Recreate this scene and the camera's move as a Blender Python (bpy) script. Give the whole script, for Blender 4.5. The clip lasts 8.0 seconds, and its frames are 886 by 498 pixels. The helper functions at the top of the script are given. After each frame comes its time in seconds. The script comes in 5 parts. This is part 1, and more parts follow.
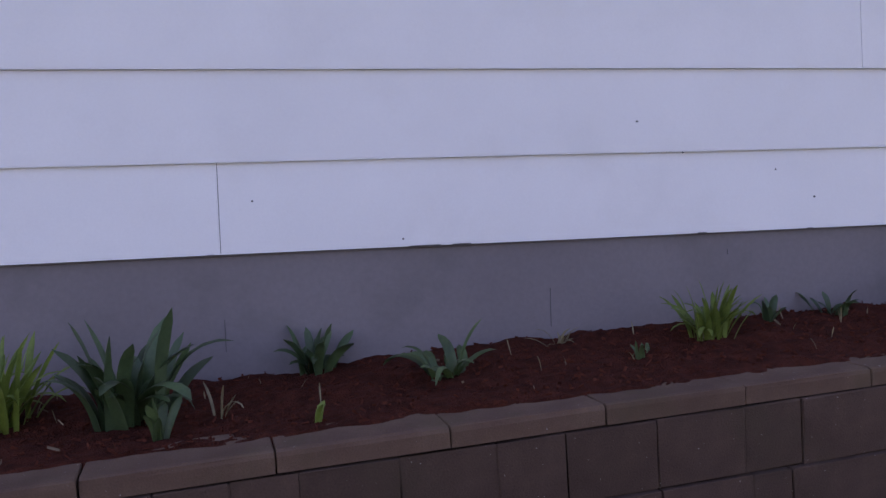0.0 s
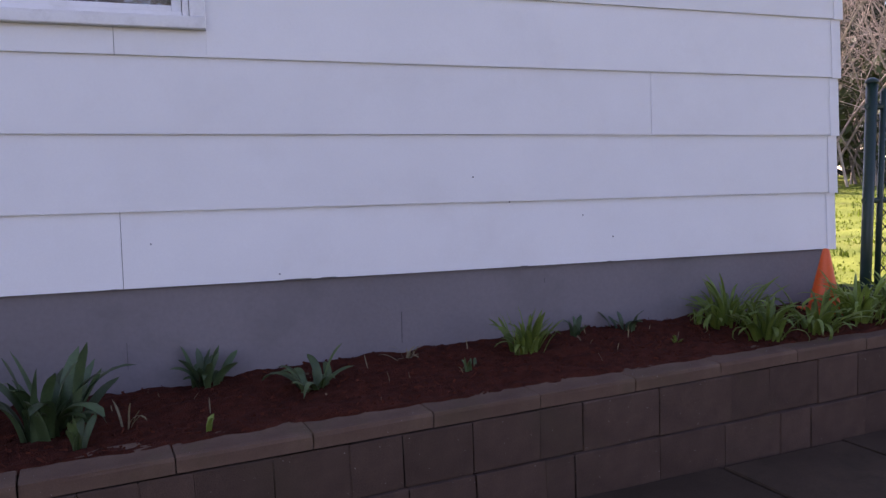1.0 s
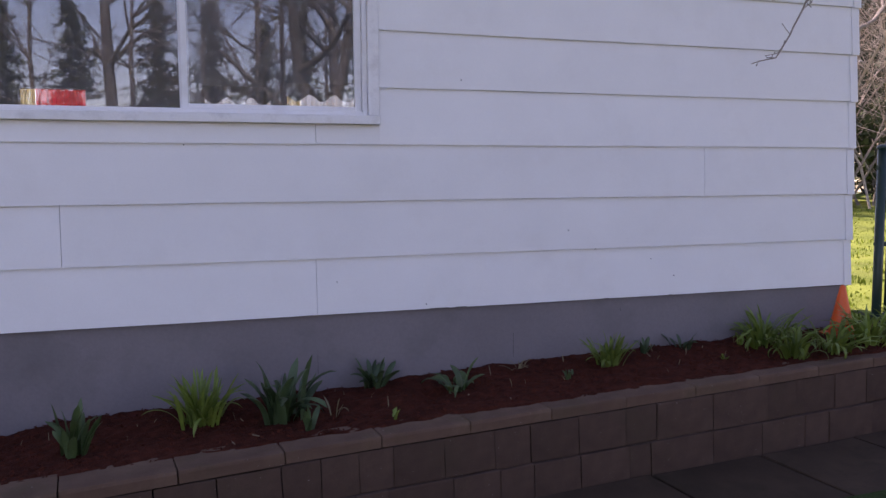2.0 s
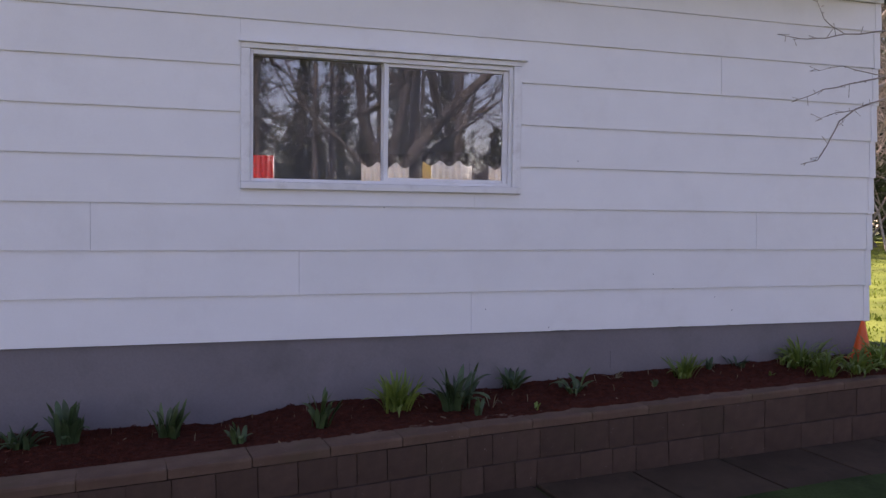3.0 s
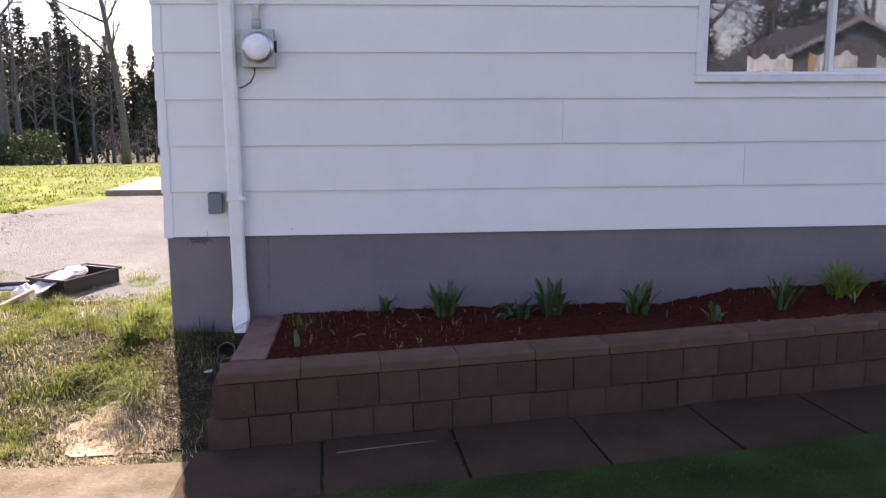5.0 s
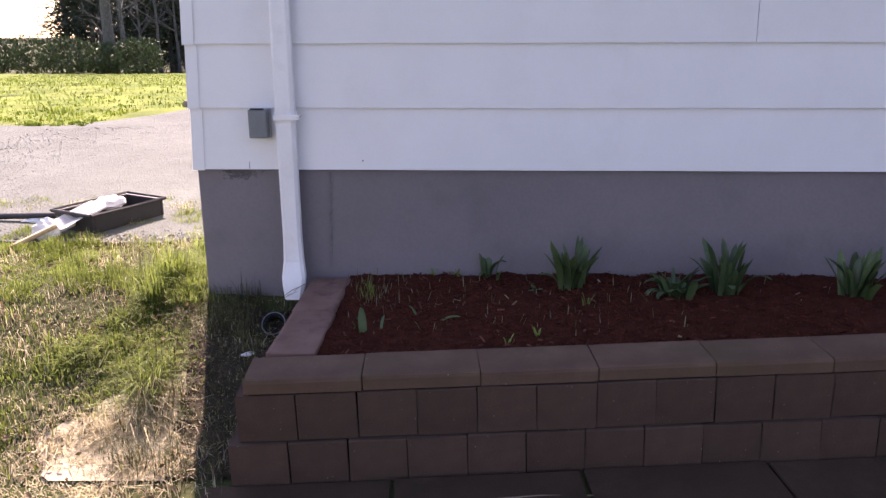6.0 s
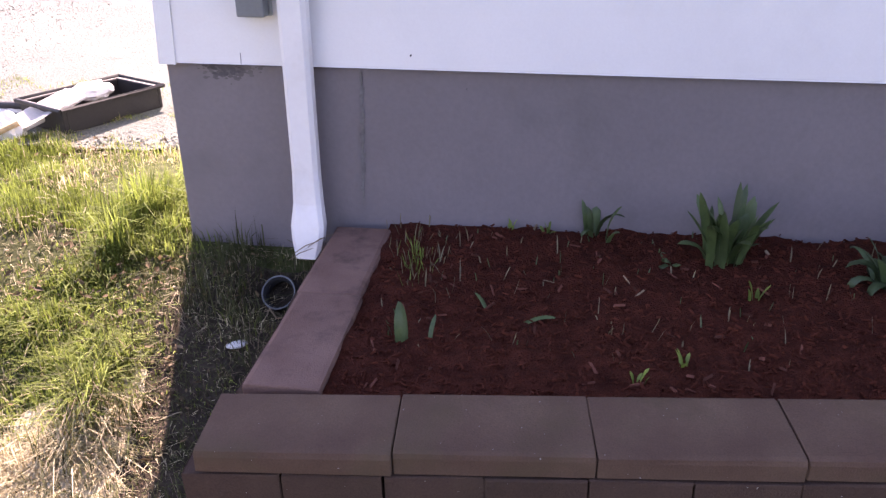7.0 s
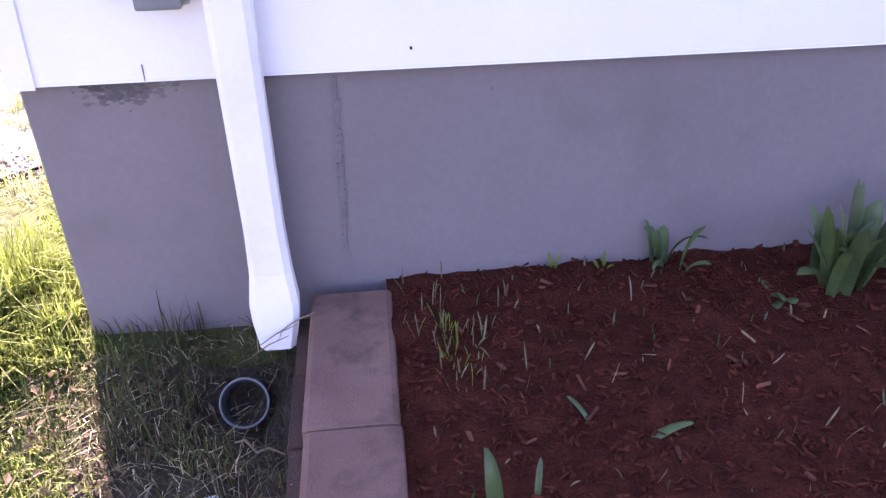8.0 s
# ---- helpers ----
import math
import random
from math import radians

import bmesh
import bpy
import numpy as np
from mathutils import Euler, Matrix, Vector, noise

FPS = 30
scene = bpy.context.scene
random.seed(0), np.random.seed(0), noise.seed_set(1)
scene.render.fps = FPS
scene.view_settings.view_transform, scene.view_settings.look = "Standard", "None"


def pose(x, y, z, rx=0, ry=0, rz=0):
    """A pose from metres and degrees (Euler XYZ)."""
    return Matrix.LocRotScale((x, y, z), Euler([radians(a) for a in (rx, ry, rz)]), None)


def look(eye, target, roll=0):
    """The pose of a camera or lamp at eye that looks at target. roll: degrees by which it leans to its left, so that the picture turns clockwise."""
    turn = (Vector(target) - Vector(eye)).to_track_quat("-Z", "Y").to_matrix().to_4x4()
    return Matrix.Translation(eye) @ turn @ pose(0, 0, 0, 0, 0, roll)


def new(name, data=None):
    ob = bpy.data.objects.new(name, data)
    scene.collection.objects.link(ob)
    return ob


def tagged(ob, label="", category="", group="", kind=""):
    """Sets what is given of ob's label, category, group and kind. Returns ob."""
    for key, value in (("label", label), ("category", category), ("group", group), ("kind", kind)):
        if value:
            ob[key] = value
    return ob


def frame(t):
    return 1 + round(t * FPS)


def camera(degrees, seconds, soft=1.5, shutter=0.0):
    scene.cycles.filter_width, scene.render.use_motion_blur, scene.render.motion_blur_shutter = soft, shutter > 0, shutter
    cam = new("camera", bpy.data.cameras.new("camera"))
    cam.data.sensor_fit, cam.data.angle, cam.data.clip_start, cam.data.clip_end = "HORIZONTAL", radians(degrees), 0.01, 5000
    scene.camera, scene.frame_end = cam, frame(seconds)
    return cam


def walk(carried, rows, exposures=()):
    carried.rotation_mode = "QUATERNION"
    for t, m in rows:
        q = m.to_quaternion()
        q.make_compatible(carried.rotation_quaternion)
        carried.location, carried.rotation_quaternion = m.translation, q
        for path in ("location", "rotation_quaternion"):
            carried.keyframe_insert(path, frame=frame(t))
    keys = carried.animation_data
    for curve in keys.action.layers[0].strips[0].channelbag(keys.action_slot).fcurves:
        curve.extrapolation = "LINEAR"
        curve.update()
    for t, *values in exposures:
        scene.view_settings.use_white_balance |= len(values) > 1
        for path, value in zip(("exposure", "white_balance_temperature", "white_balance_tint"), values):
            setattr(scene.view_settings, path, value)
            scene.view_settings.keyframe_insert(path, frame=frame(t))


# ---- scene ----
cam = camera(58.0, 8.0, soft=1.4)
PATH = [
    (0, (5.203, -2.506, 1.054), (5.597, -0.549, 0.939), -2.04),
    (0.2, (5.271, -2.529, 1.056), (5.763, -0.593, 0.963), -2.31),
    (0.5, (5.329, -2.607, 1.078), (5.868, -0.682, 1.003), -2.35),
    (1, (5.162, -3.091, 1.315), (5.822, -1.212, 1.130), -0.92),
    (1.2, (5.066, -3.299, 1.359), (5.757, -1.431, 1.171), -0.76),
    (2.3, (4.115, -4.172, 1.654), (4.693, -2.264, 1.497), 0.08),
    (2.5, (3.916, -4.409, 1.694), (4.485, -2.497, 1.550), 0.44),
    (3, (3.300, -4.995, 1.756), (3.880, -3.084, 1.652), 0.83),
    (3.5, (2.353, -5.498, 1.714), (2.852, -3.563, 1.640), 1.62),
    (4, (1.859, -5.741, 1.616), (2.280, -3.792, 1.465), 0.22),
    (4.2, (1.750, -5.654, 1.614), (2.158, -3.706, 1.416), -0.05),
    (4.5, (1.582, -5.555, 1.736), (1.965, -3.608, 1.489), 0.56),
    (5, (1.532, -5.004, 1.712), (1.688, -3.041, 1.360), -0.28),
    (5.2, (1.495, -4.740, 1.697), (1.663, -2.788, 1.295), 0.13),
    (6.3, (1.510, -3.146, 1.525), (1.355, -1.246, 0.921), -0.04),
    (6.5, (1.472, -2.879, 1.491), (1.317, -0.992, 0.845), 0.28),
    (6.8, (1.420, -2.529, 1.535), (1.247, -0.699, 0.747), 0.38),
    (7, (1.378, -2.333, 1.475), (1.150, -0.548, 0.603), -0.04),
    (7.2, (1.298, -2.171, 1.474), (1.073, -0.433, 0.509), -0.62),
    (7.5, (1.150, -1.946, 1.487), (1.189, -0.210, 0.495), -1.54),
    (7.8, (1.019, -1.693, 1.493), (1.130, 0.000, 0.434), -1.19),
    (8, (0.905, -1.553, 1.450), (1.052, 0.144, 0.402), -1.29),
]
EXPOSURES = [(t, e + 0.15, k + 60, n) for t, e, k, n in ((0.0, 1.60, 6870, 45), (0.5, 1.58, 6880, 45), (1.0, 1.49, 6950, 45), (2.5, 1.25, 7110, 44), (3.0, 1.18, 7180, 44), (3.5, 1.12, 7240, 43), (4.0, 1.19, 7200, 42), (4.5, 1.38, 7140, 40), (5.0, 1.46, 7150, 40), (6.5, 1.76, 7200, 42), (7.0, 2.12, 7200, 45), (7.5, 2.53, 7120, 48), (8.0, 2.70, 6600, 51))]
walk(cam, [(t, look(eye, target, roll)) for t, eye, target, roll in PATH], EXPOSURES)

# ---- light ----
SUN_FROM = Vector((-0.26, 0.96, 0.92)).normalized()
world = bpy.data.worlds.new("sky")
scene.world = world
world.use_nodes = True
wn = world.node_tree.nodes
sky = wn.new("ShaderNodeTexSky")
sky.sky_type, sky.sun_disc = "NISHITA", False
sky.sun_elevation = math.asin(SUN_FROM.z)
sky.sun_rotation = math.atan2(SUN_FROM.x, SUN_FROM.y)
sky.air_density, sky.dust_density, sky.ozone_density = 1.0, 0.3, 1.4
world.node_tree.links.new(sky.outputs["Color"], wn["Background"].inputs["Color"])
wn["Background"].inputs["Strength"].default_value = 0.115
sun = new("sun", bpy.data.lights.new("sun", "SUN"))
sun.data.energy, sun.data.angle, sun.data.color = 5.0, radians(0.53), (1.0, 0.94, 0.84)
sun.matrix_world = look(SUN_FROM * 60, (0, 0, 0))


# ---- materials ----
def tree_of(name):
    m = bpy.data.materials.new(name)
    m.use_nodes = True
    return m, m.node_tree, m.node_tree.nodes["Principled BSDF"]


def mat(name, color, rough=0.6, spread=0.12, scale=8.0, fine=90.0, bump=0.15, dist=0.004, metal=0.0, tint=None,
        per_piece=0.0, island=False, stain=None, stain_scale=1.5, stain_amount=0.5, coord="Object", spec=0.5, trans=0.0, specks=None):
    """A surface with broad and fine variation, fine relief, and stains where asked for."""
    m, t, b = tree_of(name)
    N, link = t.nodes, t.links.new
    tc = N.new("ShaderNodeTexCoord")
    geo = N.new("ShaderNodeNewGeometry")
    src = geo.outputs["Position"] if coord == "World" else tc.outputs["Object"]
    broad = N.new("ShaderNodeTexNoise")
    broad.inputs["Scale"].default_value, broad.inputs["Detail"].default_value = scale, 6
    grain = N.new("ShaderNodeTexNoise")
    grain.inputs["Scale"].default_value, grain.inputs["Detail"].default_value = fine, 4
    link(src, broad.inputs["Vector"])
    link(src, grain.inputs["Vector"])
    ramp = N.new("ShaderNodeValToRGB")
    c = Vector(color)
    lo, hi = c * (1 - spread), c * (1 + spread)
    if tint:
        hi = Vector(tint)
    ramp.color_ramp.elements[0].position, ramp.color_ramp.elements[1].position = 0.3, 0.72
    ramp.color_ramp.elements[0].color, ramp.color_ramp.elements[1].color = (*lo, 1), (*hi, 1)
    link(broad.outputs["Fac"], ramp.inputs["Fac"])
    mix = N.new("ShaderNodeMix")
    mix.data_type, mix.blend_type = "RGBA", "MULTIPLY"
    gr = N.new("ShaderNodeMapRange")
    gr.inputs["To Min"].default_value, gr.inputs["To Max"].default_value = 1 - spread * 1.3, 1 + spread * 1.3
    link(grain.outputs["Fac"], gr.inputs["Value"])
    mix.inputs["Factor"].default_value = 1.0
    link(ramp.outputs["Color"], mix.inputs["A"])
    link(gr.outputs["Result"], mix.inputs["B"])
    out = mix.outputs["Result"]
    if per_piece:
        rnd = geo.outputs["Random Per Island"] if island else N.new("ShaderNodeObjectInfo").outputs["Random"]
        hv = N.new("ShaderNodeHueSaturation")
        mr = N.new("ShaderNodeMapRange")
        mr.inputs["To Min"].default_value, mr.inputs["To Max"].default_value = 1 - per_piece, 1 + per_piece
        link(rnd, mr.inputs["Value"])
        link(mr.outputs["Result"], hv.inputs["Value"])
        link(out, hv.inputs["Color"])
        out = hv.outputs["Color"]
    if stain:
        st = N.new("ShaderNodeTexNoise")
        st.inputs["Scale"].default_value, st.inputs["Detail"].default_value, st.inputs["Roughness"].default_value = stain_scale, 8, 0.65
        link(geo.outputs["Position"], st.inputs["Vector"])
        sr = N.new("ShaderNodeMapRange")
        sr.inputs["From Min"].default_value, sr.inputs["From Max"].default_value = 0.52, 0.72
        sr.inputs["To Max"].default_value = stain_amount
        link(st.outputs["Fac"], sr.inputs["Value"])
        sm = N.new("ShaderNodeMix")
        sm.data_type = "RGBA"
        sm.inputs["B"].default_value = (*stain, 1)
        link(sr.outputs["Result"], sm.inputs["Factor"])
        link(out, sm.inputs["A"])
        out = sm.outputs["Result"]
    if specks:
        sp = N.new("ShaderNodeTexNoise")
        sp.inputs["Scale"].default_value, sp.inputs["Detail"].default_value = 150.0, 1
        link(geo.outputs["Position"], sp.inputs["Vector"])
        sf = N.new("ShaderNodeMapRange")
        sf.inputs["From Min"].default_value, sf.inputs["From Max"].default_value = 0.79, 0.81
        link(sp.outputs["Fac"], sf.inputs["Value"])
        sx = N.new("ShaderNodeMix")
        sx.data_type = "RGBA"
        sx.inputs["B"].default_value = (*specks, 1)
        link(sf.outputs["Result"], sx.inputs["Factor"])
        link(out, sx.inputs["A"])
        out = sx.outputs["Result"]
    link(out, b.inputs["Base Color"])
    b.inputs["Roughness"].default_value, b.inputs["Metallic"].default_value = rough, metal
    b.inputs["Specular IOR Level"].default_value = spec
    if bump:
        bp = N.new("ShaderNodeBump")
        bp.inputs["Strength"].default_value, bp.inputs["Distance"].default_value = bump, dist
        link(grain.outputs["Fac"], bp.inputs["Height"])
        link(bp.outputs["Normal"], b.inputs["Normal"])
    if trans:
        tr = N.new("ShaderNodeBsdfTranslucent")
        link(out, tr.inputs["Color"])
        ms = N.new("ShaderNodeMixShader")
        ms.inputs["Fac"].default_value = trans
        link(b.outputs["BSDF"], ms.inputs[1])
        link(tr.outputs["BSDF"], ms.inputs[2])
        link(ms.outputs["Shader"], N["Material Output"].inputs["Surface"])
    return m


M = {}
M["siding"] = mat("white_siding_paint", (0.80, 0.80, 0.79), 0.55, 0.025, 3.0, 140, 0.12, 0.001, stain=(0.62, 0.60, 0.57), stain_scale=2.2, stain_amount=0.22, per_piece=0.02)
M["trim"] = mat("white_trim_paint", (0.78, 0.78, 0.77), 0.5, 0.04, 6.0, 120, 0.2, 0.001, stain=(0.36, 0.33, 0.30), stain_scale=9.0, stain_amount=0.35)
M["spout"] = mat("white_enamel_metal", (0.80, 0.80, 0.80), 0.35, 0.03, 5.0, 60, 0.08, 0.001, stain=(0.5, 0.46, 0.40), stain_scale=6.0, stain_amount=0.25)
M["foundation"] = mat("painted_grey_concrete", (0.186, 0.166, 0.173), 0.8, 0.09, 1.6, 70, 0.3, 0.003, stain=(0.125, 0.117, 0.116), stain_scale=2.2, stain_amount=0.7)
M["smear"] = mat("worn_grey_paint", (0.125, 0.114, 0.116), 0.85, 0.2, 20, 90, 0.3, 0.003)
M["scar"] = mat("dark_flaked_paint", (0.085, 0.08, 0.085), 0.9, 0.2, 30, 160, 0.4, 0.003)
M["crack"] = mat("bare_mortar", (0.17, 0.165, 0.165), 0.9, 0.2, 30, 160, 0.5, 0.004, stain=(0.08, 0.075, 0.07), stain_scale=40, stain_amount=0.8)
M["block"] = mat("red_brown_concrete_block", (0.085, 0.051, 0.038), 0.92, 0.22, 7.0, 220, 0.7, 0.004, tint=(0.105, 0.065, 0.048), per_piece=0.12, spec=0.15, specks=(0.4, 0.38, 0.35), stain=(0.072, 0.050, 0.033), stain_scale=3.0, stain_amount=0.75)
M["side_cap"] = mat("pink_concrete_cap", (0.188, 0.104, 0.080), 0.92, 0.14, 6.0, 240, 0.7, 0.003, tint=(0.230, 0.138, 0.108), per_piece=0.06, spec=0.2, stain=(0.075, 0.048, 0.042), stain_scale=8.0, stain_amount=0.85)
M["cap"] = mat("brown_concrete_cap", (0.130, 0.074, 0.053), 0.92, 0.2, 6.0, 240, 0.7, 0.003, tint=(0.165, 0.104, 0.070), per_piece=0.07, spec=0.15, specks=(0.4, 0.38, 0.35), stain=(0.100, 0.071, 0.041), stain_scale=4.0, stain_amount=0.8)
M["slab"] = mat("grey_brown_paving", (0.060, 0.038, 0.024), 0.95, 0.2, 4.0, 150, 0.5, 0.004, per_piece=0.1, spec=0.12, stain=(0.034, 0.026, 0.015), stain_scale=3.0, stain_amount=0.85)
M["mulch"] = mat("dark_red_mulch", (0.076, 0.0195, 0.0115), 0.95, 0.35, 22, 160, 1.0, 0.015, tint=(0.10, 0.026, 0.015), coord="World", spec=0.1)
M["chip"] = mat("shredded_bark", (0.084, 0.0225, 0.013), 0.95, 0.3, 30, 200, 0.6, 0.003, spec=0.1, per_piece=0.2, island=True, coord="World")
M["chip_pale"] = mat("weathered_bark", (0.135, 0.05, 0.034), 0.95, 0.25, 30, 200, 0.6, 0.003, spec=0.1, per_piece=0.45, island=True, coord="World")
M["straw"] = mat("dry_straw", (0.22, 0.16, 0.10), 0.8, 0.2, 30, 200, 0.2, 0.001, per_piece=0.35, island=True, coord="World")
M["leaf"] = mat("blue_green_leaf", (0.064, 0.110, 0.040), 0.45, 0.2, 14, 120, 0.15, 0.001, tint=(0.088, 0.142, 0.050), per_piece=0.3, trans=0.25)
M["leaf_dark"] = mat("deep_green_leaf", (0.056, 0.098, 0.040), 0.45, 0.2, 14, 120, 0.15, 0.001, per_piece=0.3, trans=0.2)
M["leaf_light"] = mat("yellow_green_leaf", (0.145, 0.22, 0.038), 0.5, 0.2, 14, 120, 0.15, 0.001, tint=(0.20, 0.285, 0.05), per_piece=0.25, trans=0.3)
M["leaf_tan"] = mat("pale_shoot", (0.20, 0.165, 0.09), 0.6, 0.25, 30, 120, 0.15, 0.001, per_piece=0.3, trans=0.2)
M["soil_lawn"] = mat("lawn_soil", (0.055, 0.055, 0.024), 0.95, 0.3, 1.6, 26, 0.8, 0.03, tint=(0.07, 0.092, 0.024), spec=0.15, coord="World", stain=(0.15, 0.13, 0.075), stain_scale=1.6, stain_amount=0.55)
M["grass"] = mat("lawn_grass", (0.12, 0.20, 0.022), 0.6, 0.3, 1.2, 15, 0, 0, tint=(0.28, 0.35, 0.05), per_piece=0.4, island=True, spec=0.15, coord="World", trans=0.3)
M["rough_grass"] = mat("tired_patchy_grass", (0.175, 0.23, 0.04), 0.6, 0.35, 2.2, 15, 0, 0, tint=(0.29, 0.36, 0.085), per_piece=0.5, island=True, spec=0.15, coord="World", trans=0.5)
# front lawn base and blades: lawn greens darkened to carry the house's shade
M["shaded_turf"] = mat("shaded_lawn_turf", (0.028, 0.045, 0.012), 0.95, 0.35, 3.0, 60, 0.8, 0.015, coord="World", spec=0.1)
M["shaded_grass"] = mat("shaded_lawn_grass", (0.045, 0.085, 0.014), 0.6, 0.3, 1.2, 15, 0, 0, per_piece=0.4, island=True, spec=0.15, coord="World", trans=0.3)
# thin drab grass by the wall, darkened further for the house's shade
M["shaded_drab_grass"] = mat("shaded_thin_grass", (0.075, 0.080, 0.030), 0.7, 0.3, 3.0, 15, 0, 0, per_piece=0.5, island=True, spec=0.15, coord="World", trans=0.25)
M["dry_grass"] = mat("dead_grass", (0.53, 0.465, 0.30), 0.75, 0.25, 3, 20, 0, 0, per_piece=0.45, island=True, spec=0.15, coord="World", trans=0.4)
M["thatch"] = mat("dry_thatch", (0.50, 0.43, 0.29), 0.9, 0.3, 9, 90, 0.8, 0.008, coord="World", spec=0.15, stain=(0.22, 0.18, 0.11), stain_scale=7, stain_amount=0.6)
M["dead_leaf"] = mat("dead_leaf", (0.17, 0.115, 0.06), 0.85, 0.25, 20, 90, 0.1, 0.001, per_piece=0.6, island=True, coord="World", trans=0.2)
M["gravel"] = mat("grey_gravel", (0.118, 0.132, 0.112), 0.95, 0.25, 1.3, 60, 0.9, 0.02, coord="World", stain=(0.085, 0.088, 0.074), stain_scale=14, stain_amount=0.7)
M["pebble"] = mat("pebbles", (0.18, 0.187, 0.165), 0.9, 0.2, 30, 120, 0.3, 0.002, per_piece=0.5, island=True, coord="World")
M["concrete"] = mat("pale_concrete", (0.24, 0.20, 0.155), 0.9, 0.16, 2.5, 90, 0.4, 0.004, coord="World", stain=(0.30, 0.27, 0.23), stain_scale=2.0, stain_amount=0.5)
M["path"] = mat("dirt_covered_concrete", (0.165, 0.142, 0.085), 0.95, 0.3, 5.0, 70, 0.8, 0.01, coord="World", spec=0.15, tint=(0.22, 0.19, 0.125), stain=(0.10, 0.083, 0.05), stain_scale=4.0, stain_amount=0.7)
M["cone"] = mat("orange_plastic", (0.80, 0.11, 0.015), 0.45, 0.06, 10, 80, 0.05, 0.001)
M["fence"] = mat("green_coated_steel", (0.008, 0.032, 0.023), 0.4, 0.15, 12, 80, 0.1, 0.001)
M["meter_box"] = mat("grey_meter_enamel", (0.42, 0.44, 0.44), 0.45, 0.05, 10, 80, 0.06, 0.001)
M["grey_box"] = mat("grey_plastic", (0.17, 0.185, 0.19), 0.55, 0.08, 14, 90, 0.1, 0.001)
M["steel"] = mat("bright_steel", (0.66, 0.67, 0.68), 0.38, 0.05, 10, 60, 0.05, 0.001, metal=1.0)
M["dial"] = mat("meter_face", (0.85, 0.86, 0.87), 0.18, 0.06, 20, 90, 0, 0)
M["black"] = mat("black_rubber", (0.013, 0.013, 0.014), 0.8, 0.2, 12, 90, 0.2, 0.002)
M["tray"] = mat("dusty_black_plastic", (0.017, 0.016, 0.016), 0.6, 0.25, 8, 60, 0.2, 0.002, stain=(0.04, 0.038, 0.034), stain_scale=9, stain_amount=0.3)
M["white"] = mat("white_cloth", (0.78, 0.77, 0.75), 0.8, 0.06, 12, 80, 0.3, 0.003)
M["wood"] = mat("pale_wood_handle", (0.45, 0.33, 0.18), 0.6, 0.2, 20, 90, 0.2, 0.001)
M["bark"] = mat("grey_brown_bark", (0.092, 0.092, 0.088), 0.95, 0.35, 9, 60, 0.9, 0.02, coord="World")
M["bark_pale"] = mat("pale_bark", (0.33, 0.28, 0.23), 0.9, 0.3, 14, 60, 0.6, 0.01, coord="World", per_piece=0.3, island=True)
M["needles"] = mat("dark_conifer_needles", (0.035, 0.052, 0.028), 0.8, 0.3, 2, 10, 0, 0, per_piece=0.45, island=True, coord="World")
M["bush"] = mat("bush_leaves", (0.06, 0.085, 0.025), 0.7, 0.3, 2, 10, 0, 0, per_piece=0.4, island=True, coord="World")
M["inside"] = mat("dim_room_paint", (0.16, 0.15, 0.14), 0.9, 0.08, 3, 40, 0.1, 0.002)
M["roof"] = mat("dark_shingles", (0.055, 0.056, 0.058), 0.95, 0.2, 6, 60, 0.5, 0.005)
M["curtain"] = mat("white_sheer_curtain", (0.74, 0.79, 0.82), 0.9, 0.05, 10, 80, 0.2, 0.002, trans=0.6)
M["curtain_red"] = mat("red_curtain", (0.70, 0.06, 0.04), 0.9, 0.08, 10, 80, 0.2, 0.002, trans=0.6)
M["curtain_yellow"] = mat("cream_curtain", (0.78, 0.66, 0.36), 0.9, 0.08, 10, 80, 0.2, 0.002, trans=0.6)
for key in ("curtain", "curtain_red", "curtain_yellow"):
    t = M[key].node_tree
    out = t.nodes["Material Output"].inputs["Surface"]
    cloth_shader, open_weave, weave = out.links[0].from_socket, t.nodes.new("ShaderNodeBsdfTransparent"), t.nodes.new("ShaderNodeMixShader")
    open_weave.inputs["Color"].default_value = {"curtain": (1, 1, 1, 1), "curtain_red": (1, 0.16, 0.12, 1), "curtain_yellow": (1, 0.88, 0.5, 1)}[key]
    weave.inputs["Fac"].default_value = 0.3
    t.links.new(cloth_shader, weave.inputs[1])
    t.links.new(open_weave.outputs["BSDF"], weave.inputs[2])
    t.links.new(weave.outputs["Shader"], out)
M["farhouse"] = mat("grey_house_siding", (0.06, 0.066, 0.072), 0.8, 0.08, 3, 40, 0.1, 0.003)
M["soil"] = mat("damp_dark_soil", (0.055, 0.042, 0.03), 0.95, 0.4, 12, 90, 1.0, 0.012, coord="World", spec=0.1, stain=(0.03, 0.024, 0.017), stain_scale=8, stain_amount=0.7)
# lawn base for the sunny parts, with sunlight put into a brighter green
M["turf"] = mat("sunlit_turf", (0.13, 0.19, 0.03), 0.95, 0.3, 1.5, 40, 0.8, 0.02, coord="World", spec=0.1, tint=(0.22, 0.27, 0.05), stain=(0.20, 0.17, 0.08), stain_scale=0.8, stain_amount=0.4)
M["asphalt"] = mat("road_asphalt", (0.11, 0.105, 0.10), 0.95, 0.2, 2, 40, 0.4, 0.004, coord="World")


